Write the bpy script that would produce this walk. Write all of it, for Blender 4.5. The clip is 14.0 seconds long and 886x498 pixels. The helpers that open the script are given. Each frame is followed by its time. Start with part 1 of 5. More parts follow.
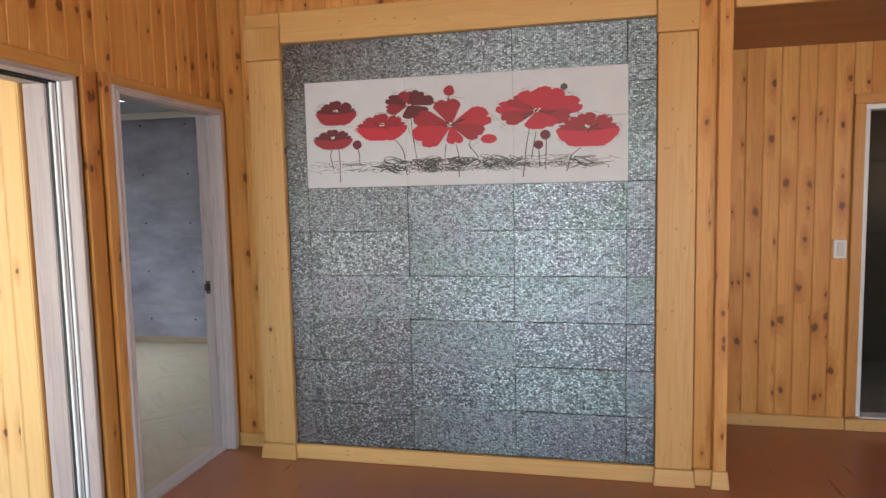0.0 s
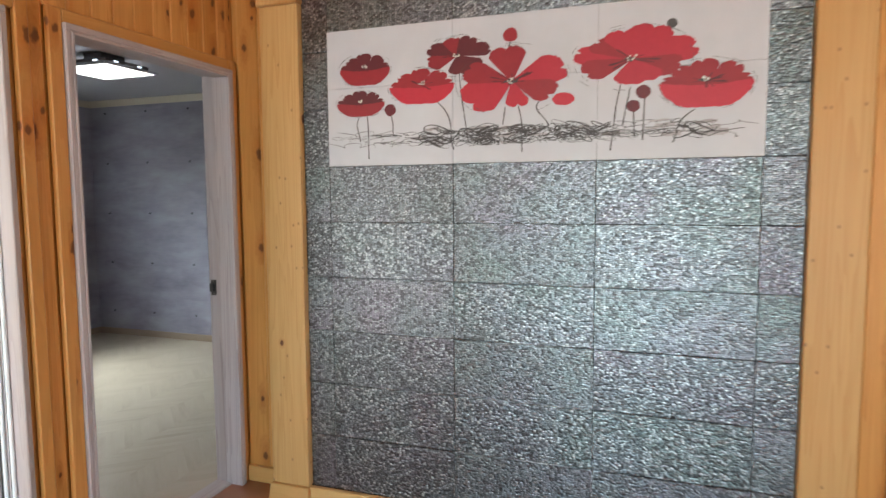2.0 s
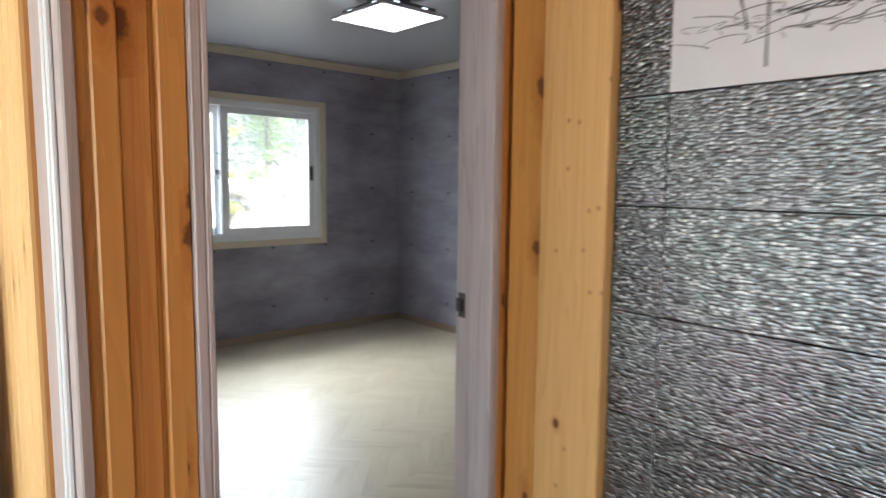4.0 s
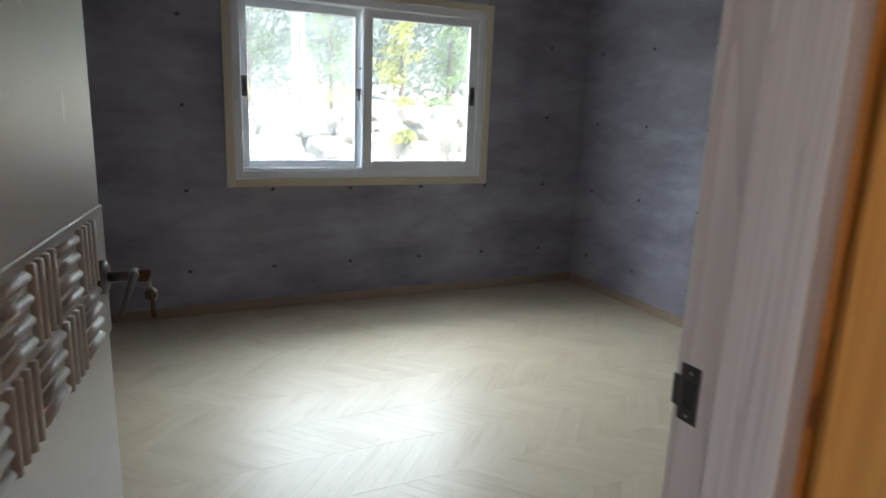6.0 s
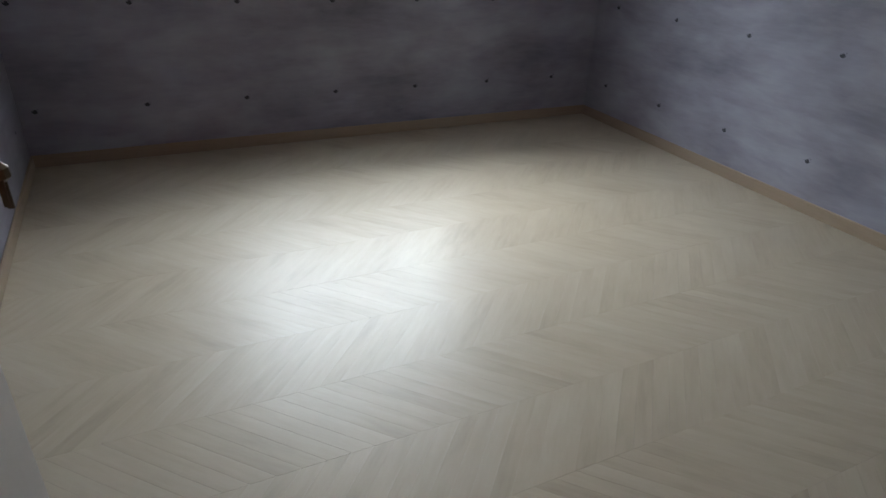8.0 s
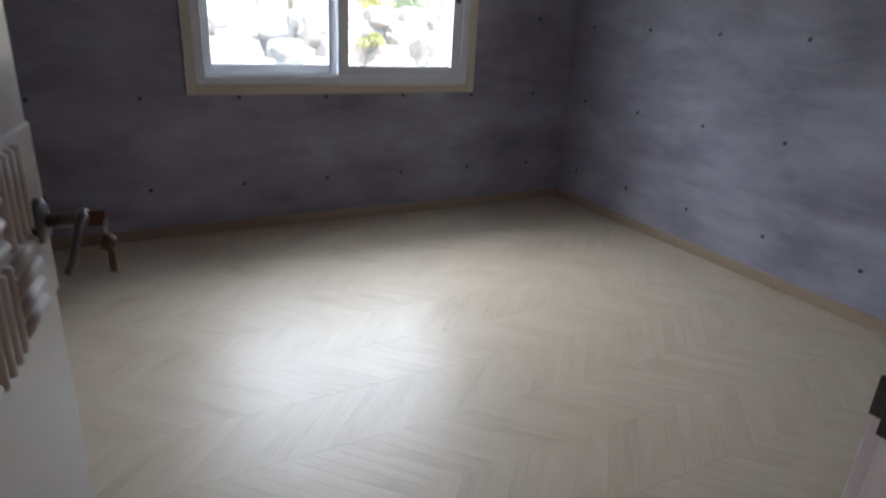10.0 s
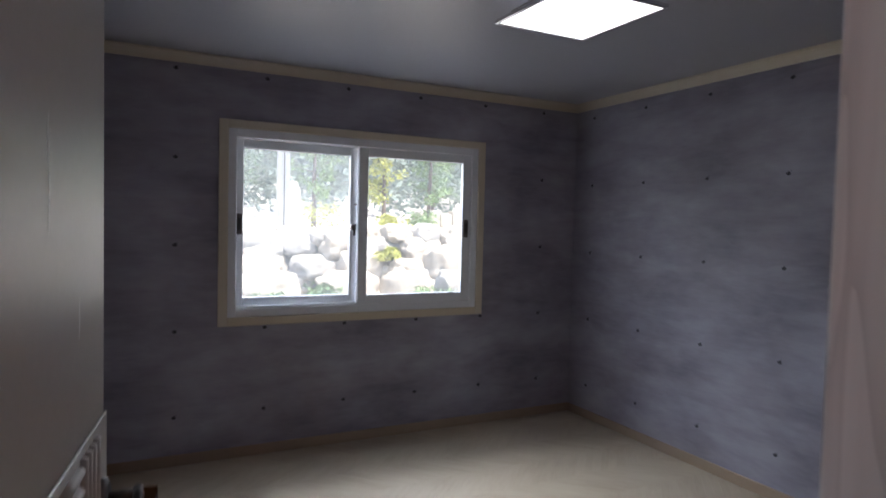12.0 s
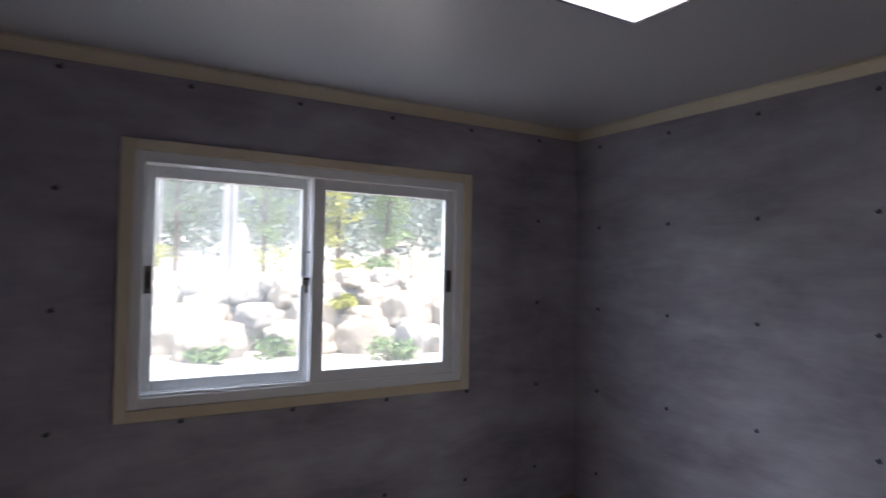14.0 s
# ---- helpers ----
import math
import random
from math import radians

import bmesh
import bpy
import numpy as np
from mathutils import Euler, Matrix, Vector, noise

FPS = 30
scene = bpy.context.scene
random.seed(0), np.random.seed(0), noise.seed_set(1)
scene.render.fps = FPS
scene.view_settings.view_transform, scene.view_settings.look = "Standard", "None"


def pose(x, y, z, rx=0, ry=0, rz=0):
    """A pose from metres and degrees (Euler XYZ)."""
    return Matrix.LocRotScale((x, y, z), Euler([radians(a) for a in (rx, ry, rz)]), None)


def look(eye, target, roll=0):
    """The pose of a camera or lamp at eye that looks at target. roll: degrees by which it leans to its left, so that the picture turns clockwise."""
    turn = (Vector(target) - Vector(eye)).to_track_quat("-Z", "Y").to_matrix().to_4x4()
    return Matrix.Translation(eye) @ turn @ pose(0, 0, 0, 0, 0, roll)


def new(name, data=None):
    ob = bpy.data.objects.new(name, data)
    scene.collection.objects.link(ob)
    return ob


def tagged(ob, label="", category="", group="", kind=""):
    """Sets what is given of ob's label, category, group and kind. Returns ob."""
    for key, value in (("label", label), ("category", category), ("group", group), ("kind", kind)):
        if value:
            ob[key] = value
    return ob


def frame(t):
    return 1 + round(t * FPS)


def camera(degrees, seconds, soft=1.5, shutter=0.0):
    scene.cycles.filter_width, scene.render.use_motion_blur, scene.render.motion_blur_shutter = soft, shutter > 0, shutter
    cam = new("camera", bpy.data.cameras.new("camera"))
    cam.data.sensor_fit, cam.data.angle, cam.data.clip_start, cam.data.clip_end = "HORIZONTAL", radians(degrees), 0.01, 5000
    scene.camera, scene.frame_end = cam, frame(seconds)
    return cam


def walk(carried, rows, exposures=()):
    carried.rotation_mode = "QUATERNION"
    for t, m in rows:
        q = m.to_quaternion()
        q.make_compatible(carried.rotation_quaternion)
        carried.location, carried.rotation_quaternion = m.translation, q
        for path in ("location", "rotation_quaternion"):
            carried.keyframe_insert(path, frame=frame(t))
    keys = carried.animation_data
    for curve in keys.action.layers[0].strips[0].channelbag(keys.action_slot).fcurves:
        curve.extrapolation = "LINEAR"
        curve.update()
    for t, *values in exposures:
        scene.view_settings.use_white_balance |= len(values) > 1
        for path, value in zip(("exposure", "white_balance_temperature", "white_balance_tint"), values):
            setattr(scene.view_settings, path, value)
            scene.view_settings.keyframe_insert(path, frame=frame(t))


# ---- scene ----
cam = camera(70.9, 14.0, soft=1.5, shutter=0.5)
PATH = [
    (0, (2.239, -3.239, 1.484), (1.829, -1.289, 1.314), -1.2),
    (0.5, (2.261, -3.162, 1.452), (1.818, -1.217, 1.31), -0.8),
    (1, (2.184, -2.978, 1.435), (1.725, -1.038, 1.28), -0.0),
    (1.5, (2.18, -2.721, 1.421), (1.671, -0.793, 1.268), -0.4),
    (2, (2.171, -2.42, 1.408), (1.513, -0.54, 1.24), -0.4),
    (2.5, (2.023, -2.144, 1.376), (1.203, -0.327, 1.221), 0.3),
    (3, (1.86, -1.837, 1.37), (0.768, -0.17, 1.197), -1.5),
    (3.5, (1.683, -1.527, 1.353), (0.337, -0.059, 1.172), -0.2),
    (4, (1.489, -1.251, 1.345), (0.005, 0.073, 1.136), 0.6),
    (4.2, (1.419, -1.167, 1.353), (-0.139, 0.07, 1.144), -0.6),
    (6.5, (0.386, -0.442, 1.286), (-1.393, 0.263, 0.706), 1.2),
    (7, (0.2, -0.385, 1.26), (-1.469, 0.318, 0.41), 0.5),
    (9.3, (0.242, -0.43, 1.233), (-1.306, 0.397, 0.273), 3.1),
    (9.5, (0.266, -0.444, 1.234), (-1.305, 0.406, 0.335), 3.3),
    (10, (0.338, -0.551, 1.28), (-1.299, 0.36, 0.579), 3.0),
    (10.5, (0.482, -0.595, 1.329), (-1.238, 0.318, 0.869), 2.3),
    (11, (0.578, -0.645, 1.329), (-1.168, 0.289, 1.044), 2.5),
    (11.5, (0.614, -0.649, 1.388), (-1.141, 0.295, 1.234), 2.1),
    (12, (0.499, -0.616, 1.455), (-1.281, 0.291, 1.373), 1.4),
    (12.5, (0.343, -0.549, 1.542), (-1.445, 0.346, 1.55), 1.1),
    (13, (0.148, -0.428, 1.544), (-1.659, 0.427, 1.611), 1.5),
    (13.5, (-0.074, -0.334, 1.524), (-1.9, 0.48, 1.582), 3.6),
    (14, (-0.377, -0.316, 1.507), (-2.088, 0.717, 1.563), 1.1),
]
walk(cam, [(t, look(eye, target, roll)) for t, eye, target, roll in PATH], [
    (0.0, 2.36, 6500, 7), (1.2, 2.42, 6500, 6), (2.5, 2.6, 6500, 5), (4.2, 2.55, 6500, 6), (6.5, 2.05, 6500, 5), (9.5, 1.93, 6350, 13),
    (11.0, 1.8, 6350, 14), (12.5, 1.62, 6400, 16), (14.0, 1.62, 6500, 17)])

# ---- light ----
SUN = Vector((0.36, 0.10, 0.93)).normalized()
world = bpy.data.worlds.new("world")
scene.world = world
world.use_nodes = True
wn = world.node_tree
sky = wn.nodes.new("ShaderNodeTexSky")
sky.sky_type, sky.sun_disc = "NISHITA", False
sky.sun_elevation = math.asin(SUN.z)
sky.sun_rotation = math.atan2(SUN.x, SUN.y)
wn.links.new(sky.outputs[0], wn.nodes["Background"].inputs[0])
wn.nodes["Background"].inputs[1].default_value = 0.15


def lamp(name, kind, energy, m, color=(1, 1, 1), size=(1, 1), angle=0.5):
    data = bpy.data.lights.new(name, kind)
    data.energy, data.color = energy, color
    if kind == "SUN":
        data.angle = radians(angle)
    else:
        data.shape, data.size, data.size_y = "RECTANGLE", size[0], size[1]
    ob = new(name, data)
    ob.matrix_basis = m
    return ob


lamp("sun", "SUN", 5.0, look(SUN * 30, (0, 0, 0)), (1, 0.95, 0.87))
# daylight in the glazed opening at the back of the hall, and in the open, unseen entrance door of the porch
lamp("hall_daylight", "AREA", 17.5, look((2.05, -5.9, 1.12), (2.05, 0, -1.4)), (0.68, 0.91, 1.0), (3.0, 2.15))
# fill lamp added in an assumed east opening to brighten the west boards
lamp("hall_side_fill", "AREA", 5.5, look((5.96, -3.2, 1.3), (0, -2.6, -1.2)), (0.96, 0.98, 1.0), (1.8, 1.6))
# added lamp standing in for the high sky in front of the bedroom window, above what is seen from indoors
lamp("window_daylight", "AREA", 132, look((-5.5, 0.85, 3.1), (-2.6, 1.0, 0.9)), (0.82, 0.92, 1.0), (4.6, 1.7))
lamp("porch_daylight", "AREA", 3.7, look((-0.6, -2.36, 1.1), (-0.6, 0, 1.0)), (1.0, 0.97, 0.92), (0.95, 2.0))


# ---- materials ----
def nodes_of(name, rough=0.5, metal=0.0):
    m = bpy.data.materials.new(name)
    m.use_nodes = True
    nt = m.node_tree
    b = nt.nodes["Principled BSDF"]
    b.inputs["Roughness"].default_value, b.inputs["Metallic"].default_value = rough, metal
    return m, nt, b


def nd(nt, kind, **kw):
    n = nt.nodes.new(kind)
    for k, v in kw.items():
        n.inputs[k.replace("_", " ")].default_value = v
    return n


def math_node(nt, op, a, b=None):
    n = nt.nodes.new("ShaderNodeMath")
    n.operation = op
    for i, v in enumerate((a, b)):
        if v is None:
            continue
        if isinstance(v, (int, float)):
            n.inputs[i].default_value = v
        else:
            nt.links.new(v, n.inputs[i])
    return n.outputs[0]


def coords(nt, scale, spread=0.0, source="Object"):
    """Object coordinates, moved by the object's random number and scaled."""
    tc = nt.nodes.new("ShaderNodeTexCoord")
    out = tc.outputs[source]
    if spread:
        oi = nt.nodes.new("ShaderNodeObjectInfo")
        add = nt.nodes.new("ShaderNodeVectorMath")
        add.operation = "ADD"
        mul = math_node(nt, "MULTIPLY", oi.outputs["Random"], spread)
        comb = nt.nodes.new("ShaderNodeCombineXYZ")
        for i in range(3):
            nt.links.new(mul, comb.inputs[i])
        nt.links.new(out, add.inputs[0])
        nt.links.new(comb.outputs[0], add.inputs[1])
        out = add.outputs[0]
    mp = nt.nodes.new("ShaderNodeMapping")
    mp.inputs["Scale"].default_value = scale
    nt.links.new(out, mp.inputs["Vector"])
    return mp.outputs[0]


def noise_node(nt, vec, scale=1.0, detail=3.0, rough=0.55, distort=0.0):
    n = nd(nt, "ShaderNodeTexNoise", Scale=scale, Detail=detail, Roughness=rough, Distortion=distort)
    nt.links.new(vec, n.inputs["Vector"])
    return n.outputs["Fac"]


def ramp(nt, fac, stops):
    r = nt.nodes.new("ShaderNodeValToRGB")
    e = r.color_ramp.elements
    while len(e) < len(stops):
        e.new(0.5)
    for el, (p, c) in zip(e, stops):
        el.position = p
        el.color = (*c, 1) if len(c) == 3 else c
    nt.links.new(fac, r.inputs[0])
    return r.outputs[0]


def mix(nt, fac, a, b, blend="MIX"):
    n = nt.nodes.new("ShaderNodeMix")
    n.data_type, n.blend_type = "RGBA", blend
    for sock, v in ((n.inputs[0], fac), (n.inputs[6], a), (n.inputs[7], b)):
        if isinstance(v, (int, float)):
            sock.default_value = v
        elif isinstance(v, tuple):
            sock.default_value = (*v, 1)
        else:
            nt.links.new(v, sock)
    return n.outputs[2]


def bump(nt, b, height, strength, dist=0.01):
    n = nd(nt, "ShaderNodeBump", Strength=strength, Distance=dist)
    nt.links.new(height, n.inputs["Height"])
    nt.links.new(n.outputs[0], b.inputs["Normal"])


def wood(name, light, dark, knot=0.6, rough=0.38, axis=2, spread=40.0, vary=0.35, grain=1.0, dash=0.0):
    """Varnished wood with its grain along one local axis, and knots."""
    m, nt, b = nodes_of(name, rough)
    s = [34.0, 34.0, 34.0]
    s[axis] = 1.4
    v = coords(nt, s, spread)
    fine = noise_node(nt, v, 3.0 * grain, 4, 0.6)
    broad = noise_node(nt, v, 0.55 * grain, 2, 0.5, 0.6)
    sp3 = nt.nodes.new("ShaderNodeSeparateXYZ")
    nt.links.new(coords(nt, (1, 1, 1), spread), sp3.inputs[0])
    across = math_node(nt, "ADD", *[sp3.outputs[i] for i in range(3) if i != axis])
    flat = nt.nodes.new("ShaderNodeCombineXYZ")
    nt.links.new(math_node(nt, "MULTIPLY", across, 6.2), flat.inputs[0])
    nt.links.new(math_node(nt, "MULTIPLY", sp3.outputs[axis], 4.4), flat.inputs[1])
    vor = nd(nt, "ShaderNodeTexVoronoi", Scale=1.0, Randomness=1.0)
    vor.voronoi_dimensions = "2D"
    kv = flat.outputs[0]
    warp = noise_node(nt, kv, 5.0, 2)
    nt.links.new(kv, vor.inputs["Vector"])
    sep = nt.nodes.new("ShaderNodeSeparateColor")
    nt.links.new(vor.outputs["Color"], sep.inputs[0])
    has = math_node(nt, "LESS_THAN", sep.outputs[0], knot)
    dist = math_node(nt, "DIVIDE", vor.outputs["Distance"], math_node(nt, "ADD", 0.42, math_node(nt, "MULTIPLY", sep.outputs[1], 1.15)))
    d = math_node(nt, "ADD", dist, math_node(nt, "MULTIPLY", math_node(nt, "SUBTRACT", warp, 0.5), 0.10))
    near = math_node(nt, "MULTIPLY", ramp(nt, d, [(0.05, (1, 1, 1)), (0.17, (0, 0, 0))]), has)
    core = math_node(nt, "MULTIPLY", ramp(nt, d, [(0.06, (1, 1, 1)), (0.078, (0, 0, 0))]), has)
    ph = math_node(nt, "ADD", math_node(nt, "MULTIPLY", broad, 9.0), math_node(nt, "MULTIPLY", near, 3.0))
    lines = math_node(nt, "FRACT", ph)
    lines = math_node(nt, "POWER", lines, 2.5)
    g = math_node(nt, "ADD", math_node(nt, "MULTIPLY", fine, 0.55), math_node(nt, "MULTIPLY", lines, 0.48))
    col = mix(nt, g, light, dark)
    band = noise_node(nt, v, 0.2 * grain, 1, 0.4)
    col = mix(nt, ramp(nt, band, [(0.42, (0, 0, 0)), (0.66, (0.55, 0.55, 0.55))]), col, (dark[0] * 0.95, dark[1] * 0.86, dark[2] * 0.7))
    if vary:
        oi = nt.nodes.new("ShaderNodeObjectInfo")
        col = mix(nt, math_node(nt, "MULTIPLY", oi.outputs["Random"], vary), col, (dark[0] * 0.86, dark[1] * 0.74, dark[2] * 0.6))
    col = mix(nt, math_node(nt, "MULTIPLY", near, 0.5), col, (dark[0] * 0.72, dark[1] * 0.55, dark[2] * 0.4))
    col = mix(nt, math_node(nt, "MULTIPLY", core, 0.92), col, (0.10, 0.027, 0.009))
    if dash:
        tiny = nd(nt, "ShaderNodeTexVoronoi", Scale=2.3, Randomness=1.0)
        tiny.voronoi_dimensions = "2D"
        nt.links.new(kv, tiny.inputs["Vector"])
        sep2 = nt.nodes.new("ShaderNodeSeparateColor")
        nt.links.new(tiny.outputs["Color"], sep2.inputs[0])
        some = math_node(nt, "LESS_THAN", sep2.outputs[1], dash)
        spot = math_node(nt, "MULTIPLY", ramp(nt, tiny.outputs["Distance"], [(0.035, (0.7, 0.7, 0.7)), (0.085, (0, 0, 0))]), some)
        col = mix(nt, spot, col, (0.26, 0.115, 0.04))
    nt.links.new(col, b.inputs["Base Color"])
    bump(nt, b, g, 0.12, 0.004)
    return m


def knotty(name, light, dark, amount=0.6, rough=0.38, vary=0.3, cell=0.0):
    """Varnished upright pine boards whose knots lie in rows across neighbouring boards, as whorls of a trunk do.
    cell: the width at which a wide piece is taken as several boards; 0: every object is one board."""
    m, nt, b = nodes_of(name, rough)
    v = coords(nt, (34, 34, 1.4), 40.0)
    fine = noise_node(nt, v, 3.0, 4, 0.6)
    broad = noise_node(nt, v, 0.5, 2, 0.5, 0.6)
    loc = nt.nodes.new("ShaderNodeSeparateXYZ")
    nt.links.new(coords(nt, (1, 1, 1)), loc.inputs[0])
    rnd = nt.nodes.new("ShaderNodeObjectInfo").outputs["Random"]
    across = math_node(nt, "ADD", loc.outputs[0], loc.outputs[1])
    if cell:
        share = math_node(nt, "DIVIDE", across, cell)
        seed = math_node(nt, "ADD", rnd, math_node(nt, "MULTIPLY", math_node(nt, "FLOOR", share), 0.377))
        across = math_node(nt, "MULTIPLY", math_node(nt, "SUBTRACT", math_node(nt, "FRACT", share), 0.5), cell)
    else:
        seed = rnd
    world_at = nt.nodes.new("ShaderNodeSeparateXYZ")
    nt.links.new(nt.nodes.new("ShaderNodeNewGeometry").outputs["Position"], world_at.inputs[0])
    run = math_node(nt, "ADD", world_at.outputs[0], world_at.outputs[1])
    tone = math_node(nt, "FRACT", math_node(nt, "MULTIPLY", seed, 7.13))
    warp = math_node(nt, "SUBTRACT", noise_node(nt, coords(nt, (1, 1, 0.7), 20.0), 70.0, 2), 0.5)
    core = near = None
    for spacing, width, chance, small, turn in ((0.37, 0.29, amount, 0.0085, 3.3), (0.23, 0.19, amount * 0.5, 0.0052, 8.9)):
        white = nt.nodes.new("ShaderNodeTexWhiteNoise")
        white.noise_dimensions = "1D"
        nt.links.new(math_node(nt, "ADD", math_node(nt, "FLOOR", math_node(nt, "DIVIDE", run, width)), turn), white.inputs["W"])
        jitter = math_node(nt, "MULTIPLY", math_node(nt, "SUBTRACT", math_node(nt, "FRACT", math_node(nt, "MULTIPLY", seed, 23.7 + turn)), 0.5), 0.06)
        slant = math_node(nt, "MULTIPLY", across, math_node(nt, "SUBTRACT", math_node(nt, "FRACT", math_node(nt, "MULTIPLY", seed, 41.3)), 0.5))
        up = math_node(nt, "ADD", math_node(nt, "ADD", world_at.outputs[2], jitter), math_node(nt, "ADD", slant, math_node(nt, "MULTIPLY", white.outputs["Value"], 40.0)))
        vor = nd(nt, "ShaderNodeTexVoronoi", Scale=1.0, Randomness=0.8)
        vor.voronoi_dimensions = "1D"
        nt.links.new(math_node(nt, "DIVIDE", up, spacing), vor.inputs["W"])
        dz = math_node(nt, "MULTIPLY", vor.outputs["Distance"], spacing)
        sep = nt.nodes.new("ShaderNodeSeparateColor")
        nt.links.new(vor.outputs["Color"], sep.inputs[0])

        def pick(k, ch):
            return math_node(nt, "FRACT", math_node(nt, "ADD", math_node(nt, "MULTIPLY", seed, k), math_node(nt, "MULTIPLY", sep.outputs[ch], 7.7)))

        da = math_node(nt, "SUBTRACT", across, math_node(nt, "MULTIPLY", math_node(nt, "SUBTRACT", pick(17.3, 0), 0.5), cell or 0.088))
        rad = math_node(nt, "ADD", small, math_node(nt, "MULTIPLY", pick(31.7, 1), small * 1.3))
        has = math_node(nt, "LESS_THAN", pick(53.1, 2), chance)

        def reach(stretch):
            ax = math_node(nt, "POWER", math_node(nt, "ABSOLUTE", math_node(nt, "DIVIDE", da, rad)), 2.0)
            az = math_node(nt, "POWER", math_node(nt, "DIVIDE", dz, math_node(nt, "MULTIPLY", rad, stretch)), 2.0)
            d = math_node(nt, "SQRT", math_node(nt, "ADD", ax, az))
            return math_node(nt, "MULTIPLY", math_node(nt, "ADD", d, math_node(nt, "MULTIPLY", warp, 1.3)), 0.25)

        c1 = math_node(nt, "MULTIPLY", ramp(nt, reach(1.45), [(0.17, (1, 1, 1)), (0.3, (0, 0, 0))]), has)
        n1 = math_node(nt, "MULTIPLY", ramp(nt, reach(3.2), [(0.2, (1, 1, 1)), (0.72, (0, 0, 0))]), has)
        core = c1 if core is None else math_node(nt, "MAXIMUM", core, c1)
        near = n1 if near is None else math_node(nt, "MAXIMUM", near, n1)
    ph = math_node(nt, "ADD", math_node(nt, "MULTIPLY", broad, 8.0), math_node(nt, "MULTIPLY", near, 2.2))
    lines = math_node(nt, "POWER", math_node(nt, "FRACT", ph), 2.5)
    g = math_node(nt, "ADD", math_node(nt, "MULTIPLY", fine, 0.55), math_node(nt, "MULTIPLY", lines, 0.42))
    col = mix(nt, g, light, dark)
    band = noise_node(nt, v, 0.22, 1, 0.4)
    col = mix(nt, ramp(nt, band, [(0.42, (0, 0, 0)), (0.66, (0.5, 0.5, 0.5))]), col, (dark[0] * 0.95, dark[1] * 0.86, dark[2] * 0.7))
    col = mix(nt, math_node(nt, "MULTIPLY", tone, vary), col, (dark[0] * 0.86, dark[1] * 0.74, dark[2] * 0.6))
    col = mix(nt, math_node(nt, "MULTIPLY", near, 0.55), col, (dark[0] * 0.75, dark[1] * 0.52, dark[2] * 0.32))
    col = mix(nt, math_node(nt, "MULTIPLY", core, 0.9), col, (0.12, 0.036, 0.012))
    nt.links.new(col, b.inputs["Base Color"])
    bump(nt, b, g, 0.12, 0.004)
    return m


PINE = knotty("knotty_pine", (0.78, 0.42, 0.135), (0.52, 0.215, 0.05), 0.5, vary=0.3)
PINE_EDGE = knotty("knotty_pine_casing", (0.77, 0.42, 0.14), (0.54, 0.235, 0.06), 0.55, vary=0.25, cell=0.06)
# porch pine, paler because its strong daylight is put into the colour
PINE_LIT = knotty("lit_knotty_pine", (0.82, 0.58, 0.28), (0.72, 0.44, 0.17), 0.34, vary=0.16)
PINE_TRIM = wood("pale_pine_trim", (0.71, 0.46, 0.20), (0.555, 0.30, 0.10), 0.16, 0.42, vary=0.12, grain=0.8, dash=0.22)
PINE_TRIM_X = wood("pale_pine_trim_lying", (0.69, 0.435, 0.18), (0.585, 0.33, 0.115), 0.05, 0.42, axis=0, vary=0.12, grain=0.8, dash=0.22)
PINE_TRIM_Y = wood("pale_pine_trim_lying_along", (0.69, 0.435, 0.18), (0.585, 0.33, 0.115), 0.05, 0.42, axis=1, vary=0.12, grain=0.8, dash=0.22)
CASING = wood("orange_pine_casing", (0.64, 0.345, 0.11), (0.50, 0.225, 0.06), 0.25, 0.36, vary=0.2)
CASING_Y = wood("orange_pine_casing_lying", (0.64, 0.345, 0.11), (0.50, 0.225, 0.06), 0.25, 0.36, axis=1, vary=0.2)
CASING_X = wood("orange_pine_casing_cross", (0.64, 0.345, 0.11), (0.50, 0.225, 0.06), 0.25, 0.36, axis=0, vary=0.2)
# the cabinet's own brown; on the alcove ceiling this dark tone includes shade
BROWN_BOARD = wood("brown_or_shaded_board", (0.34, 0.155, 0.062), (0.25, 0.10, 0.036), 0.1, 0.4, axis=0, vary=0.1)
FRAME_WHITE = wood("whitewashed_wood_film", (0.56, 0.505, 0.515), (0.345, 0.285, 0.295), 0.0, 0.42, vary=0.0, grain=0.8)
FRAME_WHITE_Y = wood("whitewashed_wood_film_lying", (0.56, 0.505, 0.515), (0.345, 0.285, 0.295), 0.0, 0.42, axis=1, vary=0.0, grain=0.8)
CREAM_TRIM = wood("cream_film_trim_y", (0.63, 0.575, 0.475), (0.575, 0.515, 0.41), 0.0, 0.5, axis=1, vary=0.0)
CREAM_TRIM_X = wood("cream_film_trim_x", (0.63, 0.575, 0.475), (0.575, 0.515, 0.41), 0.0, 0.5, axis=0, vary=0.0)
CREAM_TRIM_Z = wood("cream_film_trim_z", (0.63, 0.575, 0.475), (0.575, 0.515, 0.41), 0.0, 0.5, axis=2, vary=0.0)
BASE_B = wood("tan_film_skirting_y", (0.36, 0.27, 0.195), (0.31, 0.225, 0.155), 0.0, 0.45, axis=1, vary=0.0)
BASE_BX = wood("tan_film_skirting_x", (0.36, 0.27, 0.195), (0.31, 0.225, 0.155), 0.0, 0.45, axis=0, vary=0.0)


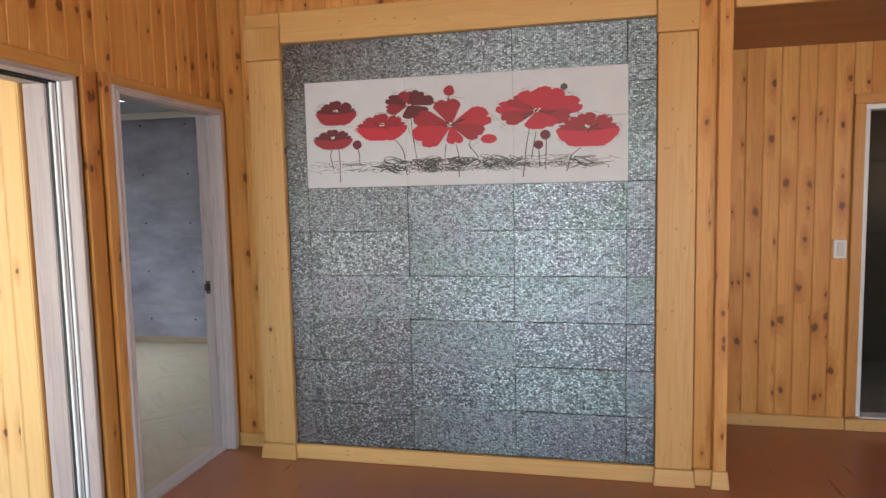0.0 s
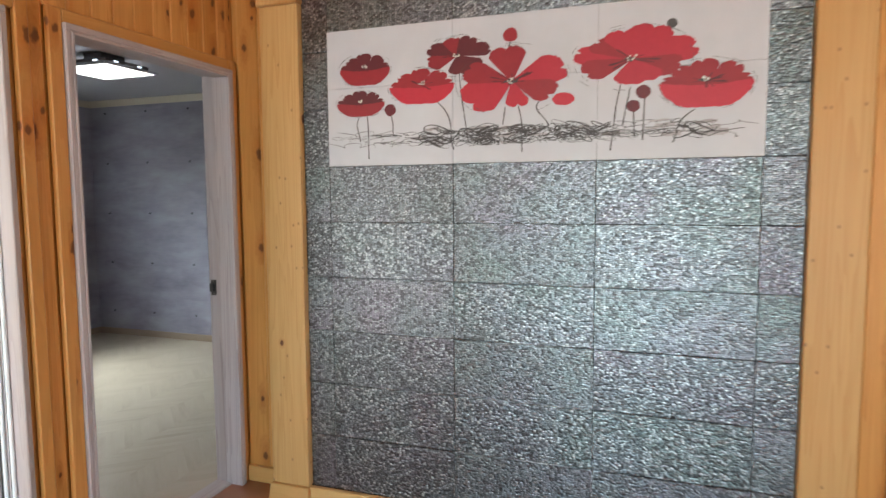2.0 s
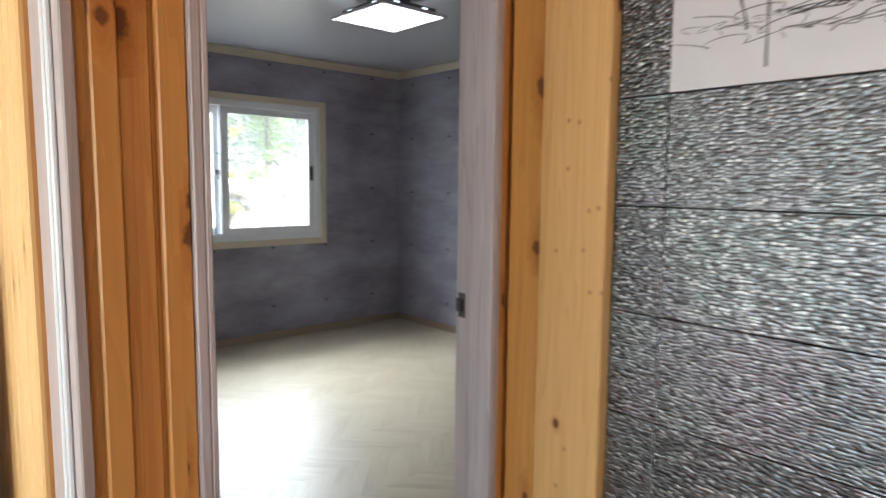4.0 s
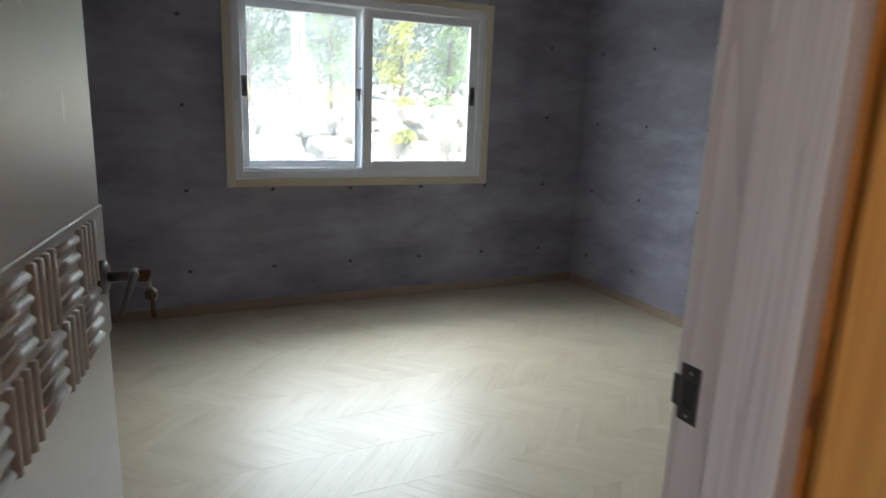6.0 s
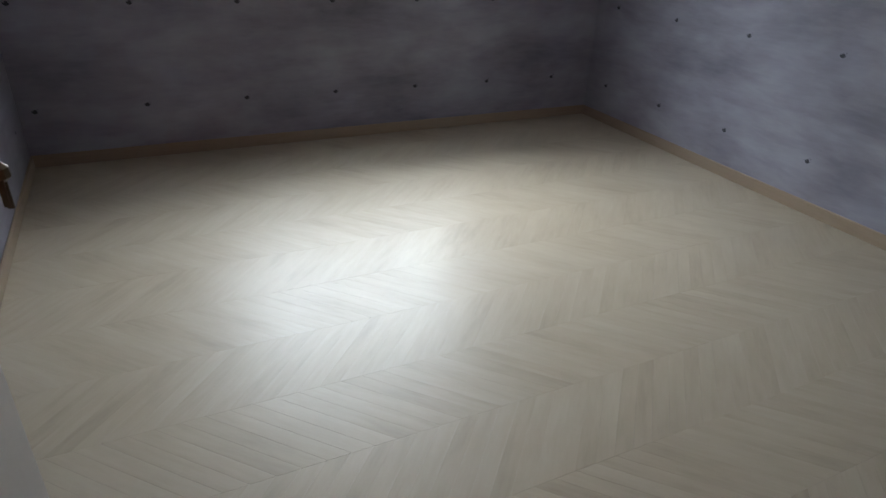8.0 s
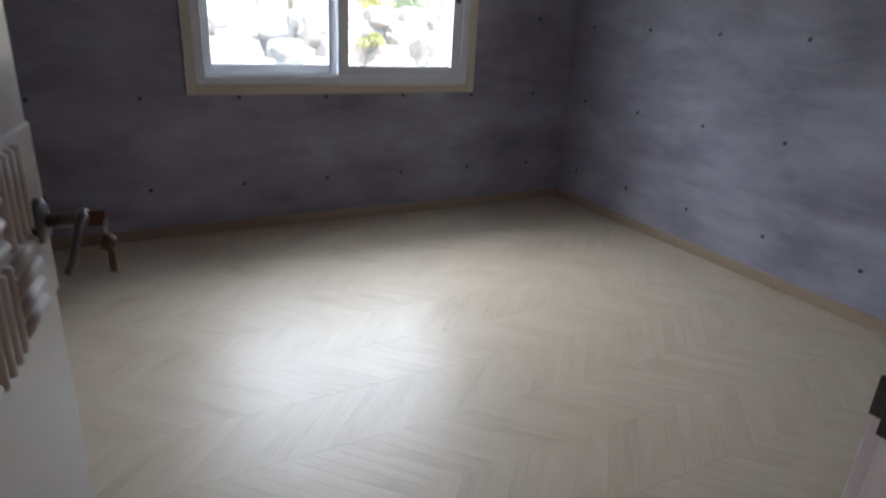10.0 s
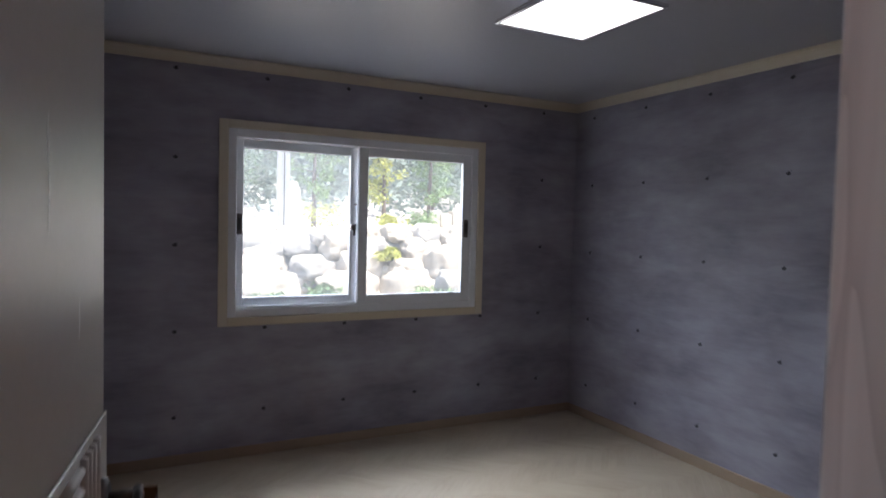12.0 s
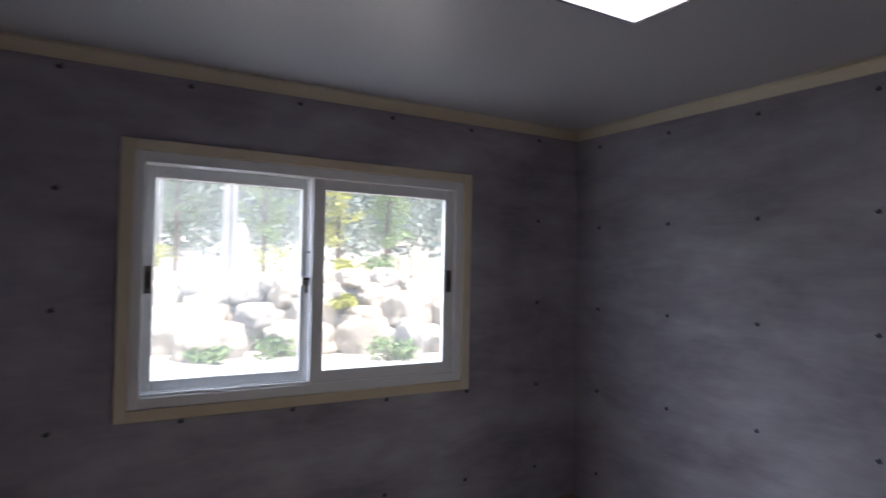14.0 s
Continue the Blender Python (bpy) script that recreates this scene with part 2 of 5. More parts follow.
def plain(name, color, rough=0.5, metal=0.0, speck=0.06, scale=25.0, relief=0.05):
    m, nt, b = nodes_of(name, rough, metal)
    v = coords(nt, (1, 1, 1), 9.0)
    n = noise_node(nt, v, scale, 4)
    n2 = noise_node(nt, v, scale * 0.07, 2)
    lo = tuple(c * (1 - 2.2 * speck) for c in color)
    hi = tuple(min(1, c * (1 + 1.2 * speck)) for c in color)
    c1 = mix(nt, n, lo, hi)
    c2 = mix(nt, math_node(nt, "MULTIPLY", n2, 2 * speck), c1, lo)
    nt.links.new(c2, b.inputs["Base Color"])
    if relief:
        bump(nt, b, n, relief, 0.003)
    return m


def concrete_paper():
    """Wallpaper printed like boarded concrete: clouds, long soft streaks along the boards, paler smears."""
    m, nt, b = nodes_of("concrete_look_wallpaper", 0.55)
    streak = noise_node(nt, coords(nt, (1.1, 1.1, 4.0)), 1.5, 4, 0.6, 0.3)
    fine = noise_node(nt, coords(nt, (6, 6, 26.0)), 2.0, 4, 0.6)
    cloud = noise_node(nt, coords(nt, (1, 1, 1.5)), 1.7, 3)
    smear = noise_node(nt, coords(nt, (1.6, 1.6, 7.0), 0), 1.6, 2, 0.5)
    where = noise_node(nt, coords(nt, (1.2, 1.2, 2.4)), 2.3, 2)
    f = math_node(nt, "ADD", math_node(nt, "MULTIPLY", streak, 0.42), math_node(nt, "MULTIPLY", fine, 0.09))
    f = math_node(nt, "ADD", f, math_node(nt, "MULTIPLY", cloud, 0.51))
    col = ramp(nt, f, [(0.36, (0.175, 0.16, 0.20)), (0.52, (0.29, 0.275, 0.33)), (0.68, (0.39, 0.385, 0.45))])
    pale = math_node(nt, "MULTIPLY", ramp(nt, smear, [(0.46, (0, 0, 0)), (0.72, (0.24, 0.24, 0.24))]), ramp(nt, where, [(0.45, (0, 0, 0)), (0.62, (1, 1, 1))]))
    col = mix(nt, pale, col, (0.46, 0.47, 0.54))
    dim = ramp(nt, noise_node(nt, coords(nt, (1.1, 1.1, 7.0), 0), 2.1, 3), [(0.60, (0, 0, 0)), (0.74, (0.3, 0.3, 0.3))])
    col = mix(nt, dim, col, (0.19, 0.18, 0.22))
    nt.links.new(col, b.inputs["Base Color"])
    bump(nt, b, fine, 0.08, 0.003)
    return m


def hammered_metal():
    """Silver sheet embossed with rows of small pebbles, faintly and unevenly tinted; groove shade and pebble glints are
    put into the colour.
    """
    m, nt, b = nodes_of("embossed_silver_sheet", 0.3, 1.0)
    v = coords(nt, (88, 88, 136), 11.0)
    vor = nd(nt, "ShaderNodeTexVoronoi", Scale=1.0, Randomness=0.72)
    nt.links.new(v, vor.inputs["Vector"])
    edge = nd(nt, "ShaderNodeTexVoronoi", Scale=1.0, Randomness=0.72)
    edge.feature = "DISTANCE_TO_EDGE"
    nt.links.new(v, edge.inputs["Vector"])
    n = noise_node(nt, coords(nt, (60, 60, 60), 11.0), 1.0, 2)
    dome = math_node(nt, "MULTIPLY", math_node(nt, "POWER", vor.outputs["Distance"], 2.0), -1.0)
    h = math_node(nt, "ADD", dome, math_node(nt, "MULTIPLY", n, 0.25))
    oi = nt.nodes.new("ShaderNodeObjectInfo")
    tint = ramp(nt, noise_node(nt, coords(nt, (1, 1, 1), 11.0), 2.6, 2), [(0.34, (0.285, 0.265, 0.315)), (0.5, (0.265, 0.29, 0.32)), (0.66, (0.25, 0.30, 0.30))])
    col = mix(nt, math_node(nt, "MULTIPLY", oi.outputs["Random"], 0.22), tint, (0.22, 0.225, 0.235))
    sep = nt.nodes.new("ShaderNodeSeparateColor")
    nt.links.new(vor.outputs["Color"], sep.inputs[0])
    # relief contrast painted in: some pebbles darkened, others brightened like glints
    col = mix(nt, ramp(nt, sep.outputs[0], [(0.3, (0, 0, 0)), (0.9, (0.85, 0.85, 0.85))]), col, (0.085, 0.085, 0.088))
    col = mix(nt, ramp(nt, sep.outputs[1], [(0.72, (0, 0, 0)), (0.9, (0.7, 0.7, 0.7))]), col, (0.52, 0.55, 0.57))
    # shade between the pebbles, darkened in the colour
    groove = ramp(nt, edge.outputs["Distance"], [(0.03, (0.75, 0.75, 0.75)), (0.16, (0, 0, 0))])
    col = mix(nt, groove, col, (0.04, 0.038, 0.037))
    nt.links.new(col, b.inputs["Base Color"])
    bump(nt, b, h, 1.0, 0.0018)
    return m


def vinyl_plank(name, single):
    """Pale oak print; each strip has its own tone."""
    m, nt, b = nodes_of(name, 0.3)
    spread = 30.0 if single else 0.0
    fine = noise_node(nt, coords(nt, (4.0, 26, 26), spread), 1.6, 4, 0.6)
    broad = noise_node(nt, coords(nt, (1.6, 5, 5), spread), 1.4, 3)
    tone = nt.nodes.new("ShaderNodeObjectInfo").outputs["Random"] if single else nt.nodes.new("ShaderNodeNewGeometry").outputs["Random Per Island"]
    f = math_node(nt, "ADD", math_node(nt, "MULTIPLY", fine, 0.42), math_node(nt, "MULTIPLY", broad, 0.58))
    f = math_node(nt, "ADD", f, math_node(nt, "MULTIPLY", math_node(nt, "SUBTRACT", tone, 0.5), 0.085))
    col = ramp(nt, f, [(0.27, (0.385, 0.305, 0.22)), (0.46, (0.465, 0.383, 0.282)), (0.70, (0.53, 0.45, 0.345))])
    nt.links.new(col, b.inputs["Base Color"])
    r = math_node(nt, "ADD", 0.33, math_node(nt, "MULTIPLY", fine, 0.2))
    nt.links.new(r, b.inputs["Roughness"])
    bump(nt, b, fine, 0.04, 0.002)
    return m


def red_laminate():
    m, nt, b = nodes_of("red_brown_laminate", 0.28)
    v = coords(nt, (30, 1.6, 1), 8.0)
    fine = noise_node(nt, v, 1.6, 3, 0.5)
    broad = noise_node(nt, coords(nt, (5, 0.7, 1), 8.0), 1.0, 2)
    f = math_node(nt, "ADD", math_node(nt, "MULTIPLY", fine, 0.6), math_node(nt, "MULTIPLY", broad, 0.4))
    col = ramp(nt, f, [(0.2, (0.30, 0.122, 0.068)), (0.8, (0.35, 0.15, 0.085))])
    nt.links.new(col, b.inputs["Base Color"])
    r = math_node(nt, "ADD", 0.26, math_node(nt, "MULTIPLY", fine, 0.05))
    nt.links.new(r, b.inputs["Roughness"])
    return m


def glass(name, veil=0.0):
    m, nt, b = nodes_of(name, 0.0)
    b.inputs["Transmission Weight"].default_value = 1.0
    b.inputs["IOR"].default_value = 1.45
    b.inputs["Base Color"].default_value = (0.96, 0.98, 0.975, 1)
    if veil:
        out = nt.nodes["Material Output"]
        d = nd(nt, "ShaderNodeBsdfTranslucent", Color=(0.9, 0.92, 0.92, 1))
        mx = nt.nodes.new("ShaderNodeMixShader")
        f = noise_node(nt, coords(nt, (1, 1.5, 1.5)), 2.0, 3)
        nt.links.new(math_node(nt, "MULTIPLY", f, veil * 2), mx.inputs[0])
        nt.links.new(b.outputs[0], mx.inputs[1])
        nt.links.new(d.outputs[0], mx.inputs[2])
        nt.links.new(mx.outputs[0], out.inputs[0])
    return m


def glow(name, color, strength):
    m, nt, b = nodes_of(name, 0.4)
    b.inputs["Base Color"].default_value = (0.9, 0.9, 0.9, 1)
    b.inputs["Emission Color"].default_value = (*color, 1)
    b.inputs["Emission Strength"].default_value = strength
    return m


def leaves(name, a, c):
    m, nt, b = nodes_of(name, 0.55)
    geo = nt.nodes.new("ShaderNodeNewGeometry")
    col = mix(nt, geo.outputs["Random Per Island"], a, c)
    nt.links.new(col, b.inputs["Base Color"])
    b.inputs["Subsurface Weight"].default_value = 0.0
    return m


def ink(name, a, c, rough=0.45):
    """Printed colour, uneven like a brush stroke."""
    m, nt, b = nodes_of(name, rough)
    geo = nt.nodes.new("ShaderNodeNewGeometry")
    n = noise_node(nt, coords(nt, (1, 1, 1)), 38.0, 4, 0.6)
    f = math_node(nt, "ADD", math_node(nt, "MULTIPLY", geo.outputs["Random Per Island"], 0.55), math_node(nt, "MULTIPLY", n, 0.5))
    nt.links.new(mix(nt, f, a, c), b.inputs["Base Color"])
    return m


CONCRETE = concrete_paper()
METAL_SHEET = hammered_metal()
VINYL = vinyl_plank("pale_oak_vinyl", True)
VINYL_FAR = vinyl_plank("pale_oak_vinyl_joined", False)
LAMINATE = red_laminate()
DARK_GAP = plain("dark_gap", (0.03, 0.026, 0.024), 0.7)
CEILING_PAPER = plain("grey_ceiling_paper", (0.40, 0.405, 0.455), 0.4, speck=0.03, scale=120, relief=0.05)
DOOR_FILM = plain("ivory_door_film", (0.47, 0.435, 0.405), 0.36, speck=0.03, scale=60)
PVC = plain("white_window_vinyl", (0.72, 0.735, 0.76), 0.32, speck=0.015, scale=40, relief=0.0)
CHROME = plain("chrome", (0.72, 0.72, 0.73), 0.12, 1.0, 0.02)
DARK_METAL = plain("brushed_dark_steel", (0.15, 0.135, 0.13), 0.34, 1.0, 0.08, 80)
BRASS = plain("tarnished_brass", (0.13, 0.10, 0.07), 0.35, 1.0, 0.1, 90)
PLASTIC_WHITE = plain("white_plastic", (0.80, 0.80, 0.79), 0.35, speck=0.01)
BLACK = plain("black_rubber", (0.02, 0.02, 0.02), 0.6)
PRINT_WHITE = plain("pale_grey_print", (0.60, 0.60, 0.64), 0.42, speck=0.05, scale=9)
BATH_TILE = plain("dark_brown_tile", (0.075, 0.058, 0.045), 0.3, speck=0.12, scale=12)
BATH_FLOOR = plain("grey_floor_tile", (0.26, 0.26, 0.265), 0.4, speck=0.1, scale=14)
WALL_PAINT = plain("plain_plaster", (0.62, 0.60, 0.57), 0.7, speck=0.04)
# clear pane; its thin translucent veil imitates glare washing out the view
GLASS = glass("glare_veiled_glass", 0.028)
GLASS_VEIL = glass("hazy_glass", 0.05)
LED = glow("led_diffuser", (0.97, 0.99, 1.0), 0.6)
LED_LEAK = glow("led_slot", (0.62, 0.78, 1.0), 0.45)
RED = ink("poppy_red", (0.36, 0.006, 0.022), (0.54, 0.016, 0.042))
RED_DEEP = ink("poppy_deep_red", (0.22, 0.005, 0.014), (0.38, 0.013, 0.026))
DARK_RED = ink("poppy_dark_red", (0.17, 0.006, 0.014), (0.34, 0.013, 0.025))
MAROON = ink("poppy_maroon", (0.06, 0.005, 0.011), (0.16, 0.01, 0.018))
INK = ink("black_ink", (0.02, 0.018, 0.018), (0.09, 0.075, 0.075))
WASH = ink("grey_wash", (0.30, 0.27, 0.28), (0.52, 0.48, 0.49))
PALE_INK = ink("pale_flower_heart", (0.5, 0.47, 0.4), (0.75, 0.73, 0.66))
ROCK = plain("pale_granite", (0.40, 0.35, 0.285), 0.85, speck=0.2, scale=5, relief=0.5)
ROCK_DARK = plain("grey_granite", (0.31, 0.29, 0.26), 0.85, speck=0.2, scale=6, relief=0.5)
SOIL = plain("pale_sandy_ground", (0.45, 0.415, 0.36), 0.95, speck=0.16, scale=3, relief=0.4)
GRASS = leaves("grass", (0.06, 0.10, 0.03), (0.13, 0.16, 0.05))
LEAF = leaves("green_leaves", (0.10, 0.17, 0.06), (0.19, 0.27, 0.10))
LEAF_YELLOW = leaves("yellow_green_leaves", (0.27, 0.29, 0.06), (0.42, 0.42, 0.10))
PINE_NEEDLE = leaves("pine_needles", (0.08, 0.13, 0.07), (0.14, 0.20, 0.10))
BARK = plain("bark", (0.12, 0.09, 0.07), 0.9, speck=0.2, scale=14, relief=0.5)
FOREST = leaves("far_forest", (0.11, 0.145, 0.125), (0.19, 0.225, 0.18))
POLE = plain("concrete_pole", (0.42, 0.42, 0.42), 0.8, speck=0.05)


# ---- building helpers ----
def box_bm(lo, hi, bevel=0.0, bm=None):
    """A box between two corners, with bevelled edges if wanted, added to a bmesh."""
    out = bm or bmesh.new()
    r = bmesh.ops.create_cube(out, size=1.0)
    lo, hi = Vector(lo), Vector(hi)
    for v in r["verts"]:
        v.co = Vector([(a + b) / 2 + c * (b - a) for a, b, c in zip(lo, hi, v.co)])
    if bevel:
        edges = list({e for v in r["verts"] for e in v.link_edges})
        bmesh.ops.bevel(out, geom=edges, offset=bevel, segments=1, affect="EDGES")
    return out


def tube_bm(points, radius, sides=8, bm=None, radii=None):
    """A round bar along points."""
    out = bm or bmesh.new()
    pts = [Vector(p) for p in points]
    rings = []
    for i, p in enumerate(pts):
        d = (pts[min(i + 1, len(pts) - 1)] - pts[max(i - 1, 0)]).normalized()
        side = d.orthogonal().normalized()
        up = d.cross(side)
        r = radii[i] if radii else radius
        rings.append([out.verts.new(p + r * (math.cos(a) * side + math.sin(a) * up)) for a in (2 * math.pi * k / sides for k in range(sides))])
    for a, b in zip(rings, rings[1:]):
        best = min(range(sides), key=lambda s: sum((a[k].co - b[(k + s) % sides].co).length for k in range(sides)))
        for k in range(sides):
            out.faces.new((a[k], a[(k + 1) % sides], b[(k + 1 + best) % sides], b[(k + best) % sides]))
    out.faces.new(rings[0][::-1])
    out.faces.new(rings[-1])
    return out


def mesh_of(name, bm, material, smooth=False):
    bmesh.ops.recalc_face_normals(bm, faces=bm.faces)
    me = bpy.data.meshes.new(name)
    bm.to_mesh(me)
    bm.free()
    me.materials.append(material)
    if smooth:
        for p in me.polygons:
            p.use_smooth = True
    return me


def part(name, bm, material, parent=None, label="", smooth=False):
    """Links a bmesh as one mesh object under a thing or under a part."""
    ob = new(name, mesh_of(name, bm, material, smooth))
    ob.parent = parent
    return tagged(ob, label)


def thing(name, loc, label, category, group="", turn=0.0):
    ob = new(name)
    ob.empty_display_size = 0.1
    ob.matrix_basis = pose(*loc, 0, 0, turn)
    return tagged(ob, label, category, group)


def structure(name, bm, material, label, category, parent=None):
    return tagged(part(name, bm, material, parent), label, category, "", "structure")


def holed_wall(axis, a0, a1, u0, u1, z0, z1, holes):
    """A wall from a0 to a1 across its axis ('x' or 'y'), u0 to u1 along, with openings (u, u, z, z)."""
    us = sorted({u0, u1, *[h[0] for h in holes], *[h[1] for h in holes]})
    zs = sorted({z0, z1, *[h[2] for h in holes], *[h[3] for h in holes]})
    bm = bmesh.new()
    for ua, ub in zip(us, us[1:]):
        run = None
        for za, zb in zip(zs, zs[1:]):
            cu, cz = (ua + ub) / 2, (za + zb) / 2
            solid = not any(h[0] < cu < h[1] and h[2] < cz < h[3] for h in holes)
            if solid and run is None:
                run = za
            if run is not None and (not solid or zb == zs[-1]):
                top = zb if solid else za
                lo, hi = ((a0, ua, run), (a1, ub, top)) if axis == "x" else ((ua, a0, run), (ub, a1, top))
                box_bm(lo, hi, 0, bm)
                run = None
    return bm


BOARD_W, BOARD_T = 0.094, 0.012
board_meshes = {}


def board_mesh(w, h, material):
    """An upright board with chamfered long edges and a shallow middle groove, front towards -y."""
    key = (round(w, 4), round(h, 4), material.name)
    if key not in board_meshes:
        c = 0.004
        prof = [(-w / 2, 0), (-w / 2, -BOARD_T + c), (-w / 2 + c, -BOARD_T), (w / 2 - c - 0.004, -BOARD_T), (w / 2 - c, -BOARD_T + c), (w / 2, -BOARD_T + c), (w / 2, 0)]
        n = len(prof)
        verts = [(x, y, z) for z in (0, h) for x, y in prof]
        faces = [(i, (i + 1) % n, n + (i + 1) % n, n + i) for i in range(n)] + [tuple(range(n))[::-1], tuple(range(n, 2 * n))]
        me = bpy.data.meshes.new("board")
        me.from_pydata(verts, [], faces)
        me.materials.append(material)
        board_meshes[key] = me
    return board_meshes[key]


def board_run(parent, side, face, u0, u1, z0, z1, material=PINE):
    """Boards side by side on a wall; side is the way they face: 'x+', 'y-'. face: the plane on which they lie."""
    n = max(1, round((u1 - u0) / BOARD_W))
    w = (u1 - u0) / n
    me = board_mesh(w - 0.0015, z1 - z0, material)
    for i in range(n):
        u = u0 + (i + 0.5) * w
        ob = new("board", me)
        ob.parent = parent
        ob.matrix_basis = pose(u, face, z0) if side == "y-" else pose(face, u, z0, 0, 0, 90)


# ---- hall: shell ----
HX, CEIL_A, CEIL_B = 0.23, 2.80, 2.40
D2 = (-0.785, 0.045)       # bedroom door opening along y
D1 = (-1.93, -1.017)       # porch door opening along y
floor_hall = structure("floor_hall", box_bm((0.17, -6.1, -0.1), (6.1, 0.93, 0)), LAMINATE, "red-brown glossy laminate floor of the hall", "floor")
structure("ceiling_hall", box_bm((0.1, -6.1, CEIL_A), (6.1, 1.0, CEIL_A + 0.1)), PINE_TRIM_X, "pale pine boarded ceiling of the hall", "ceiling")
wall_west = structure("wall_west", holed_wall("x", 0.165, HX - BOARD_T, -6.1, 0.24, 0, CEIL_A, [(D2[0] - 0.022, D2[1] + 0.022, -1, 2.005), (D1[0] - 0.022, D1[1] + 0.022, -1, 2.008)]), PINE, "hall wall of upright knotty pine boards", "wall")
wall_feature = structure("wall_feature", box_bm((0.2, 0.127, 0), (2.98, 0.25, CEIL_A)), PINE, "pine wall behind the silver panels", "wall")
structure("wall_feature_core", box_bm((0.53, 0.02, 0), (2.97, 0.126, CEIL_A)), DARK_GAP, "dark backing of the silver panels", "wall")
wall_alcove = structure("wall_alcove", holed_wall("y", 0.922, 1.0, 2.8, 6.1, 0, CEIL_A, [(3.95, 4.72, -1, 1.945)]), PINE, "alcove wall of upright knotty pine boards", "wall")
structure("wall_alcove_side", box_bm((2.86, 0.25, 0), (2.98, 0.922, CEIL_A)), PINE, "pine side wall of the alcove", "wall")
structure("wall_east", holed_wall("x", 6.0, 6.1, -6.1, 1.0, 0, CEIL_A, [(-4.1, -2.3, 0.5, 2.1)]), PINE, "plain pine wall of the hall with an added, unseen opening", "wall")
structure("wall_south", holed_wall("y", -6.1, -6.0, 0.1, 6.1, 0, CEIL_A, [(0.5, 3.6, 0.02, 2.2)]), PINE, "pine wall with a wide glazed opening", "wall")
structure("ceiling_alcove", box_bm((2.98, -0.04, 2.33), (6.0, 0.922, 2.36)), BROWN_BOARD, "lowered brown boarded ceiling of the alcove, its shade put into the colour", "ceiling")
wall_header = structure("wall_header", box_bm((2.98, -0.02, 2.36), (6.0, 0.05, CEIL_A)), PINE, "pine header above the alcove", "wall")
structure("trim_header", box_bm((2.98, -0.06, 2.325), (6.0, -0.041, 2.42), 0.003), PINE_TRIM_X, "pale pine edge board of the lowered ceiling", "trim")

# door casings, whitewashed frames and skirting of the hall
structure("trim_door_bedroom_left", box_bm((HX, -0.862, 0), (HX + 0.022, -0.808, 2.05), 0.004), PINE_EDGE, "orange pine door casing", "trim")
structure("trim_door_bedroom_right", box_bm((HX, 0.0455, 0), (HX + 0.022, 0.104, 2.05), 0.004), PINE_EDGE, "orange pine door casing", "trim")
structure("trim_door_bedroom_top", box_bm((HX, -0.808, 2.0), (HX + 0.022, 0.0455, 2.05), 0.004), CASING_Y, "orange pine door casing", "trim")
structure("trim_door_porch_right", box_bm((HX, -0.974, 0), (HX + 0.022, -0.928, 2.06), 0.004), PINE_EDGE, "orange pine door casing", "trim")
structure("trim_door_porch_left", box_bm((HX, -2.01, 0), (HX + 0.022, -1.955, 2.06), 0.004), PINE_EDGE, "orange pine door casing", "trim")
structure("trim_door_porch_top", box_bm((HX, -1.955, 2.005), (HX + 0.022, -0.974, 2.06), 0.004), CASING_Y, "orange pine door casing", "trim")


def door_frame(name, y0, y1, top, label, x0=0.10, x1=HX + 0.016, lap=0.022):
    """A three-sided frame lining an opening in the west wall, with a stop bead."""
    ob = thing(name, (0.17, (y0 + y1) / 2, 0), label, "door frame")
    tagged(ob, kind="structure")
    inv = ob.matrix_basis.inverted()

    def piece(n, lo, hi, mat):
        bm = box_bm(lo, hi, 0.003)
        bmesh.ops.transform(bm, matrix=inv, verts=bm.verts)
        return part(n, bm, mat, ob)

    piece("jamb", (x0, y0 - lap, 0), (x1, y0, top), FRAME_WHITE)
    piece("jamb", (x0, y1, 0), (x1, y1 + lap, top), FRAME_WHITE)
    piece("head", (x0, y0 - lap, top), (x1, y1 + lap, top + lap), FRAME_WHITE_Y)
    return ob, piece


door_1, piece = door_frame("door_1", *D2, 1.982, "whitewashed wooden door frame of the bedroom", x1=HX + 0.034)
piece("stop", (0.172, D2[1] - 0.014, 0), (HX + 0.0342, D2[1] - 0.0005, 1.981), FRAME_WHITE)
piece("stop", (0.172, D2[0] + 0.0005, 0), (HX + 0.0342, D2[0] + 0.014, 1.981), FRAME_WHITE)
piece("head_stop", (0.172, D2[0] + 0.0145, 1.969), (HX + 0.0342, D2[1] - 0.0145, 1.9815), FRAME_WHITE_Y)
piece("threshold", (0.10, D2[0], -0.05), (0.2, D2[1], 0.006), FRAME_WHITE_Y)
door_2, piece = door_frame("door_2", *D1, 1.985, "whitewashed wooden frame of the porch door with dark sliding tracks", x0=0.0)
for x, w in ((0.118, 0.017), (0.164, 0.009)):
    piece("track", (x, D1[1] - 0.004, 0), (x + w, D1[1] - 0.0005, 1.984), BLACK)
    piece("rail", (x + w + 0.002, D1[1] - 0.011, 0), (x + w + 0.016, D1[1] - 0.0005, 1.984), PVC)
    piece("head_track", (x, D1[0], 1.976), (x + w, D1[1], 1.9845), BLACK)
piece("guide", (0.004, D1[1] - 0.006, 0), (0.112, D1[1] - 0.0005, 1.984), FRAME_WHITE)

SKIRT = 0.085


def skirting(name, lo, hi, mat, label="pale pine skirting board"):
    """A skirting board with a chamfered upper edge."""
    bm = box_bm(lo, hi, 0.004)
    structure(name, bm, mat, label, "baseboard")


